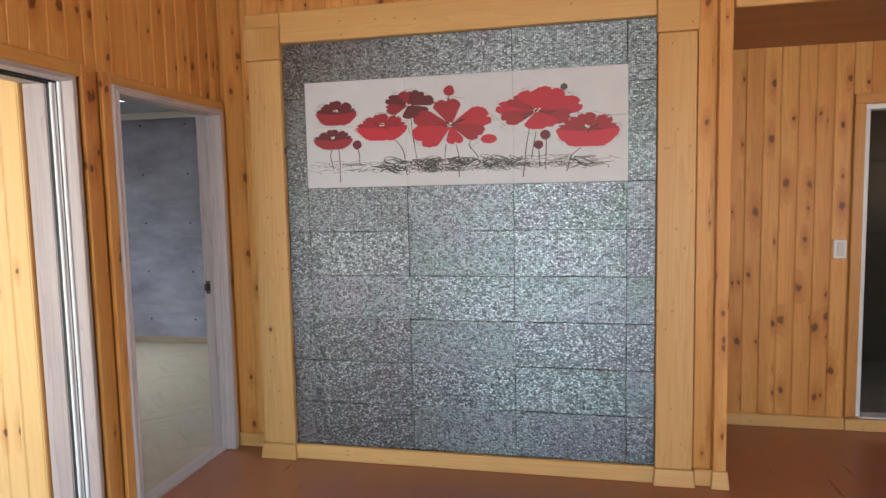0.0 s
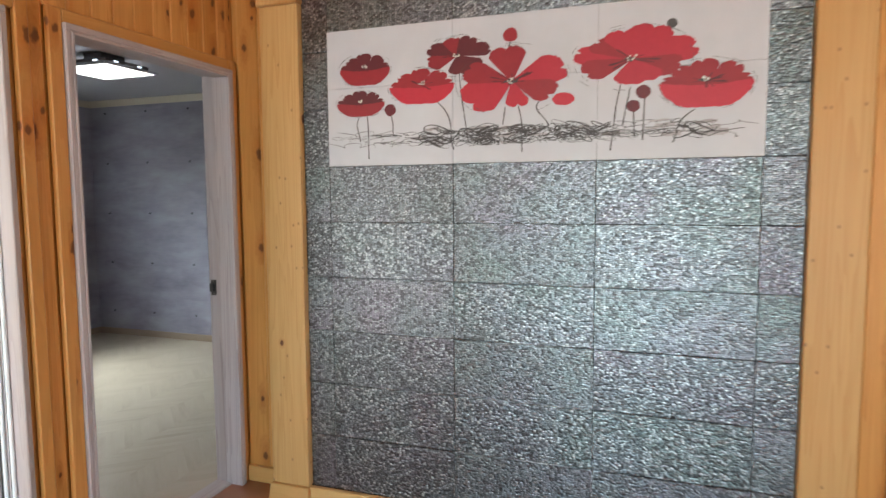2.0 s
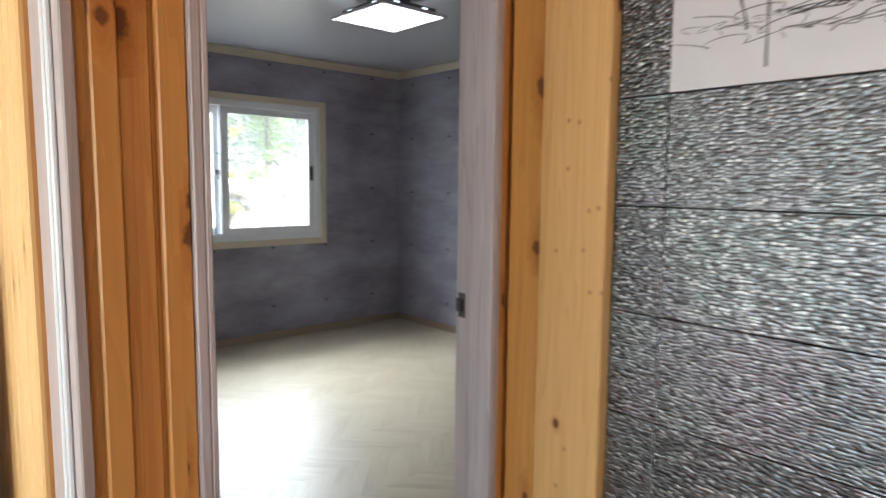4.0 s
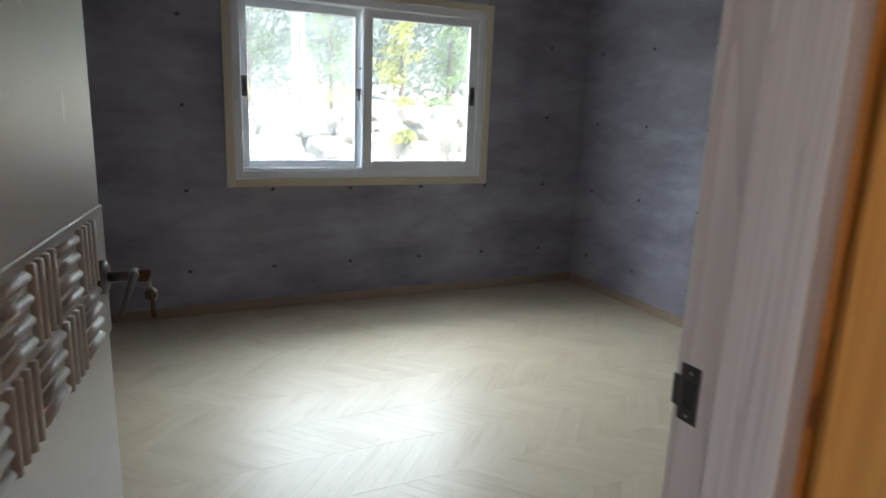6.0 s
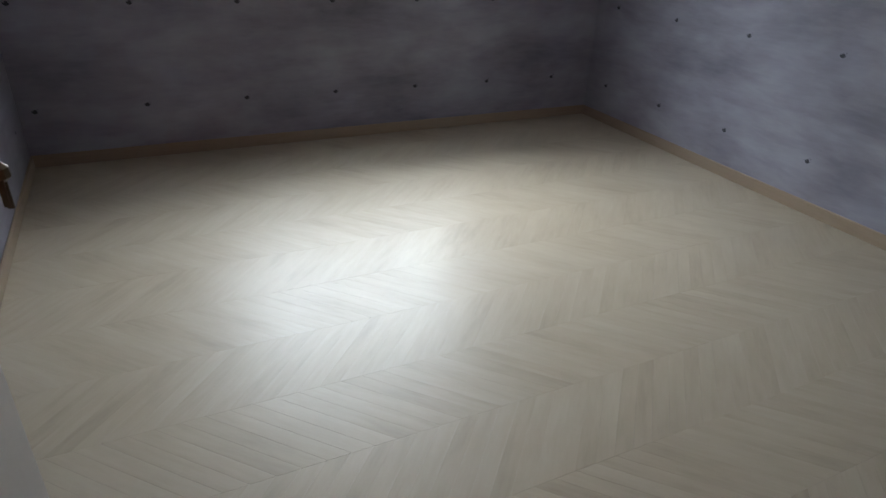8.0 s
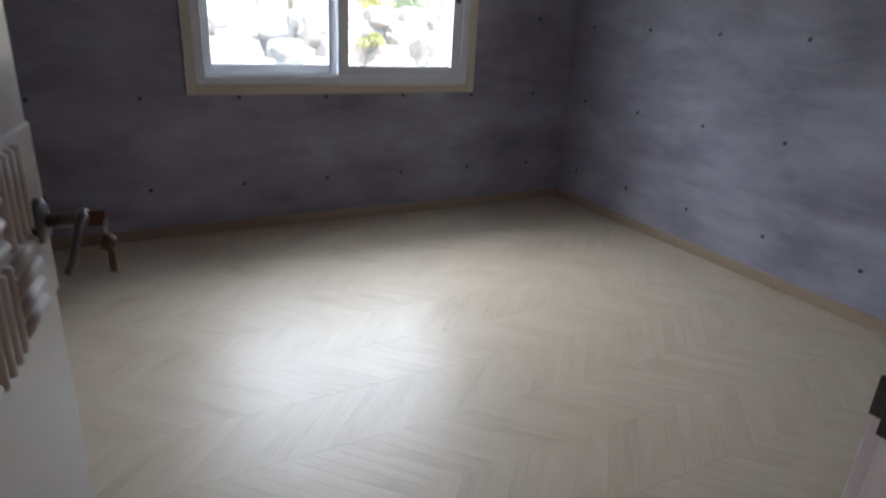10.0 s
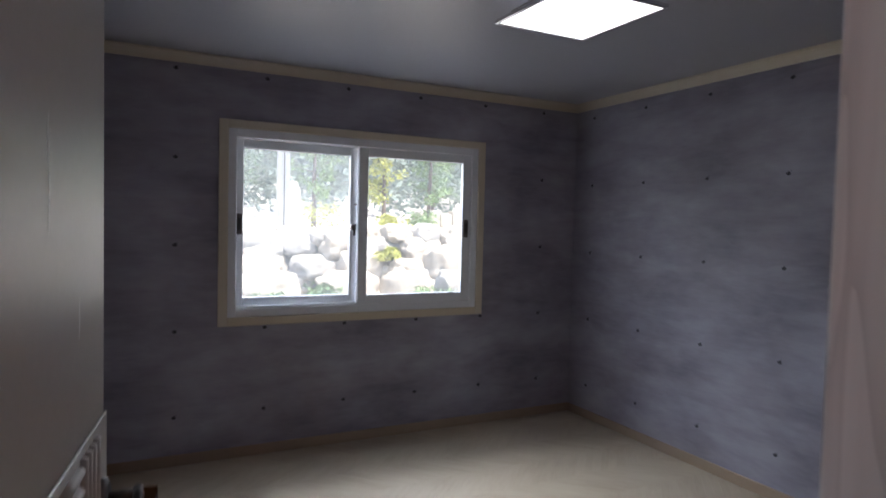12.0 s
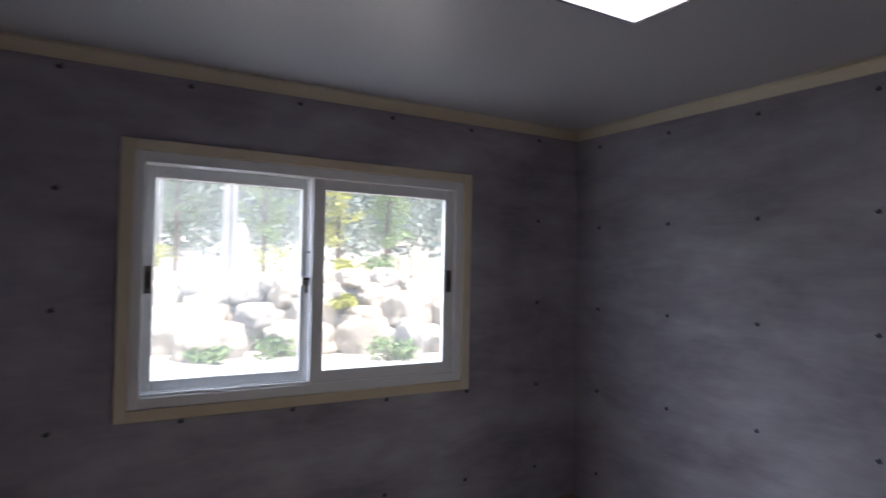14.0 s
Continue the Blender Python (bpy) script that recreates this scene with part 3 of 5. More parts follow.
skirting("baseboard_panel", (0.679, -0.028, 0), (2.638, 0.0, SKIRT), PINE_TRIM_X)
skirting("baseboard_corner", (0.252, 0.092, 0), (0.479, 0.115, SKIRT - 0.006), PINE_TRIM_X)
skirting("baseboard_feature_end", (2.83, -0.022, 0), (2.915, -0.002, SKIRT), PINE_TRIM_X)
skirting("baseboard_alcove", (2.98, 0.885, 0), (3.858, 0.91, SKIRT - 0.008), PINE_TRIM_X)
skirting("baseboard_alcove_door", (3.861, 0.882, 0), (4.79, 0.908, SKIRT - 0.01), PINE_TRIM_X)
skirting("baseboard_alcove_end", (4.80, 0.885, 0), (6.0, 0.91, SKIRT), PINE_TRIM_X)
skirting("baseboard_west", (HX, -6.0, 0), (HX + 0.018, -2.012, SKIRT), PINE_TRIM_Y)


def flared_base(name, x0, x1, y, h, label):
    """A post's foot block, wider at the floor."""
    bm = box_bm((x0, y, 0), (x1, 0.0, h))
    for v in bm.verts:
        if v.co.z < 0.01:
            if v.co.y < -0.005:
                v.co.y -= 0.012
            v.co.x += -0.008 if v.co.x < (x0 + x1) / 2 else 0.008
    bmesh.ops.bevel(bm, geom=bm.edges[:], offset=0.003, segments=1, affect="EDGES")
    return structure(name, bm, PINE_TRIM_X, label, "baseboard")


# feature wall: posts, capitals, header
structure("trim_post_left", box_bm((0.485, -0.032, SKIRT), (0.676, 0.126, 2.24), 0.004), PINE_TRIM, "pale pine post beside the silver panels", "trim")
structure("trim_post_right", box_bm((2.642, -0.032, SKIRT), (2.82, 0.0195, 2.24), 0.004), PINE_TRIM, "pale pine post beside the silver panels", "trim")
structure("trim_capital_left", box_bm((0.476, -0.044, 2.241), (0.684, 0.126, 2.415), 0.005), PINE_TRIM, "pale pine block at the top of a post", "trim")
structure("trim_capital_right", box_bm((2.636, -0.044, 2.241), (2.828, 0.0195, 2.40), 0.005), PINE_TRIM_X, "pale pine block at the top of a post", "trim")
structure("trim_header_panel", box_bm((0.685, -0.034, 2.325), (2.635, 0.0195, 2.49), 0.004), PINE_TRIM_X, "pale pine header board above the silver panels", "trim")
structure("trim_header_cap_left", box_bm((0.476, -0.03, 2.416), (0.684, 0.0195, 2.49), 0.004), PINE_TRIM_X, "pale pine header board", "trim")
structure("trim_header_cap_right", box_bm((2.636, -0.03, 2.401), (2.828, 0.0195, 2.49), 0.004), PINE_TRIM_X, "pale pine header board", "trim")
flared_base("baseboard_post_left", 0.480, 0.680, -0.045, SKIRT + 0.0, "pale pine foot block of a post")
flared_base("baseboard_post_right", 2.638, 2.824, -0.045, SKIRT + 0.0, "pale pine foot block of a post")
flared_base("baseboard_corner_post", 2.915, 2.986, -0.038, SKIRT + 0.002, "pale pine foot block at the wall's corner")
structure("trim_corner_post", box_bm((2.918, -0.026, SKIRT), (2.98, 0.0195, CEIL_A), 0.003), PINE_EDGE, "pine corner board at the wall's end", "trim")

# ---- porch beyond the sliding door ----
structure("floor_porch", box_bm((-2.2, -2.5, -0.15), (0.17, -1.04, -0.03)), BATH_FLOOR, "grey tiled porch floor", "floor")
structure("ceiling_porch", box_bm((-2.2, -2.5, 2.3), (0.165, -1.04, 2.4)), WALL_PAINT, "plain porch ceiling", "ceiling")
wall_porch = structure("wall_porch_north", box_bm((-2.2, -1.03, -0.03), (-0.001, -0.9995, 2.4)), PINE, "porch wall of knotty pine boards, strong daylight put into their colour", "wall")
structure("wall_porch_west", box_bm((-2.3, -2.5, -0.03), (-2.2, -1.0, 2.4)), WALL_PAINT, "plain porch wall", "wall")
structure("wall_porch_south", holed_wall("y", -2.5, -2.4, -2.2, 0.165, -0.03, 2.4, [(-1.1, -0.1, -1, 2.1)]), WALL_PAINT, "plain porch wall with the entrance", "wall")

# ---- bedroom: shell ----
BX0, BX1, BY0, BY1 = -3.39, 0.11, -0.95, 2.51
WIN = (-0.078, 1.632, 0.858, 1.992)
structure("floor_bedroom", box_bm((BX0 - 0.2, BY0, -0.1), (0.1, BY1, -0.003)), plain("floor_joint", (0.50, 0.42, 0.31), 0.4), "pale oak vinyl floor laid in chevrons", "floor")
structure("ceiling_bedroom", box_bm((BX0 - 0.2, BY0 - 0.05, CEIL_B), (0.165, BY1 + 0.1, CEIL_B + 0.1)), CEILING_PAPER, "grey papered bedroom ceiling", "ceiling")
wall_b_west = structure("wall_bedroom_west", holed_wall("x", BX0 - 0.21, BX0, BY0 - 0.05, BY1 + 0.12, -0.1, CEIL_B, [WIN]), CONCRETE, "window wall with bluish concrete-look wallpaper", "wall")
wall_b_north = structure("wall_bedroom_north", box_bm((BX0, BY1, -0.1), (0.165, BY1 + 0.12, CEIL_B)), CONCRETE, "wall with bluish concrete-look wallpaper", "wall")
wall_b_south = structure("wall_bedroom_south", box_bm((BX0, BY0 - 0.049, -0.1), (0.164, BY0, CEIL_B)), CONCRETE, "wall with bluish concrete-look wallpaper", "wall")
wall_b_east = structure("wall_bedroom_east", holed_wall("x", BX1, 0.1645, BY0, BY1, -0.1, CEIL_B, [(D2[0] - 0.022, D2[1] + 0.022, -1, 2.004)]), CONCRETE, "wall with bluish concrete-look wallpaper", "wall")
structure("roof", box_bm((-3.9, -6.4, 2.95), (6.4, 3.0, 3.1)), WALL_PAINT, "flat house roof", "roof")


def moulding(name, path_axis, u0, u1, face, sign, z_top, h, d, mat, label):
    """A crown moulding with a stepped, sloping profile along one wall."""
    prof = [(0, 0), (0, -h), (d * 0.3, -h), (d * 0.42, -h * 0.78), (d * 0.8, -h * 0.3), (d, -h * 0.22), (d, 0)]
    bm = bmesh.new()
    rings = []
    for u in (u0, u1):
        ring = []
        for a, z in prof:
            p = (face + sign * a, u, z_top + z) if path_axis == "y" else (u, face + sign * a, z_top + z)
            ring.append(bm.verts.new(p))
        rings.append(ring)
    n = len(prof)
    for i in range(n):
        bm.faces.new((rings[0][i], rings[0][(i + 1) % n], rings[1][(i + 1) % n], rings[1][i]))
    bm.faces.new(rings[0][::-1])
    bm.faces.new(rings[1])
    structure(name, bm, mat, label, "trim")


CR = "cream crown moulding along the ceiling"
moulding("trim_crown_west", "y", BY0, BY1, BX0, 1, CEIL_B - 0.001, 0.062, 0.03, CREAM_TRIM, CR)
moulding("trim_crown_north", "x", BX0, BX1, BY1, -1, CEIL_B - 0.002, 0.062, 0.03, CREAM_TRIM_X, CR)
moulding("trim_crown_south", "x", BX0, BX1, BY0, 1, CEIL_B - 0.002, 0.062, 0.03, CREAM_TRIM_X, CR)
moulding("trim_crown_east", "y", BY0, BY1, BX1, -1, CEIL_B - 0.001, 0.062, 0.03, CREAM_TRIM, CR)
BL = "tan film-wrapped skirting board"
skirting("baseboard_bedroom_west", (BX0, BY0, 0), (BX0 + 0.012, BY1, 0.066), BASE_B, BL)
skirting("baseboard_bedroom_north", (BX0 + 0.012, BY1 - 0.012, 0), (BX1, BY1, 0.066), BASE_BX, BL)
skirting("baseboard_bedroom_south", (BX0 + 0.012, BY0, 0), (BX1, BY0 + 0.012, 0.066), BASE_BX, BL)
skirting("baseboard_bedroom_east", (BX1 - 0.012, 0.06, 0), (BX1, BY1 - 0.012, 0.066), BASE_B, BL)

# alcove door to the bathroom
ob = thing("door_3", (4.33, 0.92, 0), "white-framed bathroom doorway with pine casing", "door frame")
tagged(ob, kind="structure")
for nm, lo, hi, mat in (("jamb", (-0.408, -0.014, SKIRT), (-0.378, 0.09, 1.94), PVC), ("jamb", (0.378, -0.014, SKIRT), (0.408, 0.09, 1.94), PVC),
                        ("head", (-0.408, -0.014, 1.94), (0.408, 0.09, 1.97), PVC), ("sill", (-0.377, -0.012, 0.0), (0.377, 0.09, 0.082), PVC),
                        ("casing", (-0.468, -0.034, SKIRT), (-0.4085, -0.0105, 1.97), CASING), ("casing", (0.4085, -0.034, SKIRT), (0.468, -0.0105, 1.97), CASING),
                        ("casing", (-0.468, -0.034, 1.971), (0.468, -0.0105, 2.03), CASING_X)):
    part(nm, box_bm(lo, hi, 0.003), mat, ob)
structure("floor_bathroom", box_bm((3.5, 1.0, -0.1), (5.2, 2.6, 0.02)), BATH_FLOOR, "grey tiled bathroom floor", "floor")
structure("ceiling_bathroom", box_bm((3.5, 1.0, 2.3), (5.2, 2.6, 2.4)), WALL_PAINT, "plain bathroom ceiling", "ceiling")
wall_bath = structure("wall_bathroom_north", box_bm((3.5, 2.52, 0), (5.2, 2.6, 2.3)), DARK_GAP, "dark brown tiled bathroom wall", "wall")
wall_bath_w = structure("wall_bathroom_west", box_bm((3.5, 1.0, 0), (3.6, 2.52, 2.3)), BATH_TILE, "dark brown tiled bathroom wall", "wall")
# unseen opening, added so that sky light brightens the bathroom
structure("wall_bathroom_east", holed_wall("x", 5.1, 5.2, 1.0, 2.52, 0, 2.3, [(1.5, 2.2, 1.2, 1.9)]), BATH_TILE, "dark brown tiled bathroom wall", "wall")

# ---- bedroom window ----
window_1 = thing("window_1", (BX0, 0.777, WIN[2]), "white sliding window with two sashes and a cream casing", "window")
tagged(window_1, kind="structure")


def win_part(name, lo, hi, mat, parent=None, bevel=0.003, label=""):
    """A piece of the window, from corners in x (depth), y and z of the room."""
    bm = box_bm(lo, hi, bevel)
    bmesh.ops.translate(bm, vec=-Vector((BX0, 0.777, WIN[2])), verts=bm.verts)
    return part(name, bm, mat, parent or window_1, label)


CO = (-0.132, 1.685, 0.806, 2.042)
win_part("casing", (BX0 + 0.0005, CO[0], CO[2]), (BX0 + 0.016, WIN[0], CO[3]), CREAM_TRIM_Z, label="cream casing board")
win_part("casing", (BX0 + 0.0005, WIN[1], CO[2]), (BX0 + 0.016, CO[1], CO[3]), CREAM_TRIM_Z, label="cream casing board")
win_part("casing", (BX0 + 0.0005, WIN[0], WIN[3]), (BX0 + 0.016, WIN[1], CO[3]), CREAM_TRIM, label="cream casing board")
win_part("casing", (BX0 + 0.0005, WIN[0], CO[2]), (BX0 + 0.016, WIN[1], WIN[2]), CREAM_TRIM, label="cream casing board")
f = 0.05
for lo, hi in (((WIN[0], WIN[2]), (WIN[0] + f, WIN[3])), ((WIN[1] - f, WIN[2]), (WIN[1], WIN[3])),
               ((WIN[0] + f, WIN[2]), (WIN[1] - f, WIN[2] + f)), ((WIN[0] + f, WIN[3] - f), (WIN[1] - f, WIN[3]))):
    win_part("window_frame", (BX0 - 0.15, lo[0], lo[1]), (BX0 + 0.006, hi[0], hi[1]), PVC)
for x in (BX0 - 0.012, BX0 - 0.062, BX0 - 0.105):
    win_part("track", (x, WIN[0] + f, WIN[2] + f), (x + 0.008, WIN[1] - f, WIN[2] + f + 0.014), PVC, bevel=0.001)


def sash(y0, y1, x, st_l, st_r, glass_mat, label):
    """One sliding sash: stiles, rails, pane and bead."""
    z0, z1 = WIN[2] + f + 0.004, WIN[3] - f - 0.003
    d = 0.036
    s = win_part("sash_frame", (x - d, y0, z0), (x, y0 + st_l, z1), PVC, label=label)
    for lo, hi in (((y1 - st_r, z0), (y1, z1)), ((y0 + st_l, z0), (y1 - st_r, z0 + 0.058)), ((y0 + st_l, z1 - 0.055), (y1 - st_r, z1))):
        bm = box_bm((x - d, lo[0], lo[1]), (x, hi[0], hi[1]), 0.003)
        bmesh.ops.translate(bm, vec=-Vector((BX0, 0.777, WIN[2])), verts=bm.verts)
        part("rail", bm, PVC, s)
    bm = box_bm((x - 0.021, y0 + st_l - 0.004, z0 + 0.054), (x - 0.016, y1 - st_r + 0.004, z1 - 0.051))
    bmesh.ops.translate(bm, vec=-Vector((BX0, 0.777, WIN[2])), verts=bm.verts)
    pane = part("pane", bm, glass_mat, s)
    pane.visible_shadow = False
    return s


outer = sash(WIN[0] + f + 0.002, 0.752, BX0 - 0.058, 0.046, 0.052, GLASS_VEIL, "outer sliding sash with hazy glass")
inner = sash(0.742, WIN[1] - f - 0.002, BX0 - 0.008, 0.064, 0.062, GLASS, "inner sliding sash")


def pull(y, x, parent):
    """A recessed finger pull: a dark plate with a raised rim."""
    bm = box_bm((x - 0.002, y - 0.017, 1.36), (x + 0.004, y + 0.017, 1.485), 0.0015)
    bmesh.ops.translate(bm, vec=-Vector((BX0, 0.777, WIN[2])), verts=bm.verts)
    p = part("finger_pull", bm, DARK_METAL, parent, "dark steel recessed pull")
    bm = box_bm((x + 0.004, y - 0.009, 1.385), (x + 0.0055, y + 0.009, 1.46), 0.001)
    bmesh.ops.translate(bm, vec=-Vector((BX0, 0.777, WIN[2])), verts=bm.verts)
    part("recess", bm, BLACK, p)


pull(WIN[0] + f + 0.024, BX0 - 0.058, outer)
pull(WIN[1] - f - 0.034, BX0 - 0.008, inner)
win_part("latch", (BX0 - 0.056, 0.70, 1.395), (BX0 - 0.03, 0.738, 1.44), CHROME, outer, 0.004, "chrome window latch")
win_part("latch_lever", (BX0 - 0.03, 0.712, 1.36), (BX0 - 0.016, 0.726, 1.425), DARK_METAL, outer, 0.003)
win_part("latch_pin", (BX0 - 0.05, 0.724, 1.56), (BX0 - 0.034, 0.738, 1.572), DARK_METAL, outer, 0.002)

# ---- ceiling light and smoke detector ----
LX, LY = -1.497, 0.975
light = thing("ceiling_light", (LX, LY, CEIL_B), "square flat LED ceiling light with a chrome rim, switched on", "ceiling light")
part("housing", box_bm((-0.205, -0.185, -0.098), (0.205, 0.185, -0.062), 0.004), DARK_METAL, light)
part("back_plate", box_bm((-0.08, -0.10, -0.0615), (0.08, 0.10, 0.0), 0.004), DARK_METAL, light)
part("diffuser", box_bm((-0.238, -0.218, -0.112), (0.238, 0.218, -0.099), 0.003), LED, light, "glowing white diffuser")
for lo, hi in (((-0.25, -0.23), (0.25, -0.2185)), ((-0.25, 0.2185), (0.25, 0.23)), ((-0.25, -0.2185), (-0.2385, 0.2185)), ((0.2385, -0.2185), (0.25, 0.2185))):
    part("rim", box_bm((*lo, -0.114), (*hi, -0.097), 0.002), CHROME, light, "thin chrome rim")
for x, y in ((0.12, -0.187), (-0.12, -0.187), (0.207, -0.1), (0.207, 0.1)):
    half = (0.018, 0.0015) if abs(y) > 0.18 else (0.0015, 0.018)
    part("leak_slot", box_bm((x - half[0], y - half[1], -0.08), (x + half[0], y + half[1], -0.073), 0.0005), LED_LEAK, light, "slot where light leaks out")

det = thing("smoke_detector", (-1.25, 0.34, CEIL_B), "small round white smoke detector on the ceiling", "smoke detector")
part("base", tube_bm([(0, 0, 0), (0, 0, -0.012), (0, 0, -0.026)], 0, 20, None, [0.048, 0.048, 0.043]), PLASTIC_WHITE, det)
part("sensor", tube_bm([(0, 0, -0.026), (0, 0, -0.036), (0, 0, -0.042)], 0, 16, None, [0.024, 0.022, 0.012]), DARK_METAL, det, "dark sensor head")

# ---- bedroom door leaf ----
HINGE, LEAF_W, LEAF_H, LEAF_A = (0.098, -0.772, 0.01), 0.85, 1.965, 171.8
leaf = thing("door_leaf", HINGE, "ivory panelled bedroom door standing open with a grooved band", "door", "", LEAF_A)
T = 0.036
# local x runs from the hinge to the free edge, the face seen from the doorway is at local -y
part("slab", box_bm((0, 0.0, 0), (LEAF_W, T, LEAF_H), 0.003), DOOR_FILM, leaf)
BAND0, BAND1, CELL = 0.845, 1.089, 0.118
part("band_plate", box_bm((0.0, -0.005, BAND0 - 0.01), (LEAF_W, -0.0003, BAND1 + 0.01), 0.002), DOOR_FILM, leaf, "raised band across the door")
x = LEAF_W - 0.095 - CELL
col = 0
while x > 0.02:
    for row in range(2):
        z = BAND0 + row * (CELL + 0.006)
        upright = (col + row) % 2 == 1
        bm = bmesh.new()
        for k in range(4):
            p0 = k * CELL / 4 + 0.006
            w = CELL / 4 - 0.012
            # a half-round rib
            n = 5
            rings = []
            for e in (0.002, CELL - 0.002):
                ring = []
                for j in range(n + 1):
                    a = math.pi * j / n
                    off, dep = p0 + w / 2 - math.cos(a) * w / 2, -0.0045 - 0.0105 * math.sin(a)
                    ring.append(bm.verts.new((x + off, dep, z + e) if upright else (x + e, dep, z + off)))
                rings.append(ring)
            for j in range(n):
                bm.faces.new((rings[0][j], rings[0][j + 1], rings[1][j + 1], rings[1][j]))
            bm.faces.new(rings[0][::-1])
            bm.faces.new(rings[1])
        part("rib_block", bm, DOOR_FILM, leaf, "", True)
    x -= CELL + 0.004
    col += 1
for sx, sz, h in ((0.50, 1.42, 0.13), (0.495, 1.50, 0.07), (0.66, 1.26, 0.06)):
    bm = tube_bm([(sx, -0.0003, sz), (sx + 0.004, -0.0004, sz + 0.4 * h), (sx + 0.001, -0.0004, sz + 0.7 * h), (sx + 0.006, -0.0003, sz + h)], 0, 6, None, [0.0006, 0.0035, 0.0022, 0.0006])
    for v in bm.verts:
        v.co.y = -0.0002 + 0.12 * (v.co.y + 0.0003)
    part("scuff", bm, PLASTIC_WHITE, leaf, "pale scuff in the door's film")
HZ, HXL = 0.963, LEAF_W - 0.055
hd = part("handle", tube_bm([(HXL, -0.005, HZ), (HXL, -0.014, HZ), (HXL, -0.018, HZ)], 0, 20, None, [0.034, 0.033, 0.024]), DARK_METAL, leaf, "dark chrome lever handle", True)
part("neck", tube_bm([(HXL, -0.016, HZ), (HXL, -0.065, HZ)], 0.0105, 12), DARK_METAL, hd, "", True)
part("lever", tube_bm([(HXL + 0.012, -0.062, HZ + 0.004), (HXL - 0.02, -0.066, HZ + 0.004), (HXL - 0.06, -0.062, HZ - 0.018), (HXL - 0.09, -0.06, HZ - 0.034), (HXL - 0.108, -0.056, HZ - 0.042)], 0, 10, None, [0.0105, 0.009, 0.006, 0.005, 0.0045]), DARK_METAL, hd, "", True)
part("key", box_bm((HXL - 0.0015, -0.094, HZ - 0.012), (HXL + 0.0015, -0.066, HZ + 0.012), 0.001), BRASS, hd, "key in the lock")
ring_pts = [(HXL + 0.012 * math.sin(a), -0.092, HZ - 0.014 + 0.012 * math.cos(a)) for a in [2 * math.pi * i / 12 for i in range(13)]]
part("key_ring", tube_bm(ring_pts, 0.0014, 6), CHROME, hd)
bm = tube_bm([(HXL, -0.091, HZ - 0.026), (HXL, -0.092, HZ - 0.034), (HXL, -0.093, HZ - 0.046), (HXL, -0.094, HZ - 0.052)], 0, 10, None, [0.006, 0.013, 0.013, 0.006])
box_bm((HXL - 0.002, -0.099, HZ - 0.088), (HXL + 0.002, -0.091, HZ - 0.05), 0.0008, bm)
part("spare_key", bm, BRASS, hd, "spare keys hanging from the ring")
part("spare_key", box_bm((HXL - 0.011, -0.099, HZ - 0.082), (HXL - 0.009, -0.091, HZ - 0.028), 0.0008), BRASS, hd, "spare keys hanging from the ring")
for z in (0.25, 1.0, 1.72):
    part("hinge", tube_bm([(-0.006, -0.004, z), (-0.006, -0.004, z + 0.09)], 0.006, 10), CHROME, leaf, "", True)

# strike plate in the frame
sp = thing("strike_plate", (0.128, D2[1], 0.975), "dark steel strike plate screwed to the door frame", "strike plate")
part("plate", box_bm((-0.017, -0.0022, -0.038), (0.014, 0.0002, 0.038), 0.0008), DARK_METAL, sp)
part("hole", box_bm((-0.008, -0.0030, -0.018), (0.009, -0.0021, 0.018), 0.0004), BLACK, sp, "black latch hole")
part("lip", box_bm((-0.028, -0.0020, -0.022), (-0.0172, 0.0002, 0.020), 0.0008), DARK_METAL, sp)
for z in (-0.029, 0.029):
    part("screw", tube_bm([(0, -0.0021, z), (0, -0.0032, z)], 0.0024, 8), CHROME, sp)

# light switch in the alcove
sw = thing("light_switch", (3.808, 0.910 - 0.0125, 1.115), "white plastic light switch on the pine wall", "light switch")
part("plate", box_bm((-0.036, -0.008, -0.058), (0.036, 0.013, 0.058), 0.004), PLASTIC_WHITE, sw)
part("rocker", box_bm((-0.018, -0.012, -0.042), (0.020, -0.0082, 0.042), 0.002), plain("grey_rocker", (0.6, 0.6, 0.62), 0.35, speck=0.01), sw, "pale grey rocker")

# white shoe cabinet with brown edges in the porch
cab = thing("shoe_cabinet", (-0.78, -1.235, -0.03), "white shoe cabinet with brown edges standing in the porch", "cabinet")
part("body", box_bm((-0.3, -0.115, 0), (0.3, 0.115, 1.2), 0.004), BROWN_BOARD, cab, "brown carcass")
part("side_panel", box_bm((0.3002, -0.095, 0.02), (0.304, 0.09, 1.175), 0.001), PLASTIC_WHITE, cab, "white side panel")
part("door", box_bm((-0.296, -0.131, 0.02), (-0.004, -0.1155, 1.18), 0.003), PLASTIC_WHITE, cab)
part("door", box_bm((0.004, -0.131, 0.02), (0.296, -0.1155, 1.18), 0.003), PLASTIC_WHITE, cab)

# ---- poppy picture ----
PX0, PX1, PZ0, PZ1 = 0.806, 2.507, 1.54, 2.11
PW, PH = PX1 - PX0, PZ1 - PZ0
pic = thing("poppy_picture", ((PX0 + PX1) / 2, -0.001, PZ0), "wide pale print of red poppies set among silver panels", "picture")
for i in range(3):
    for j in range(2):
        a, b2 = -PW / 2 + i * PW / 3, -PW / 2 + (i + 1) * PW / 3
        zc, zd = (0, PH * 0.575) if j == 0 else (PH * 0.575, PH)
        part("print_panel", box_bm((a + 0.0006, -0.008, zc + 0.0006), (b2 - 0.0006, 0.0, zd - 0.0006), 0.0008), PRINT_WHITE, pic)
prng = random.Random(7)


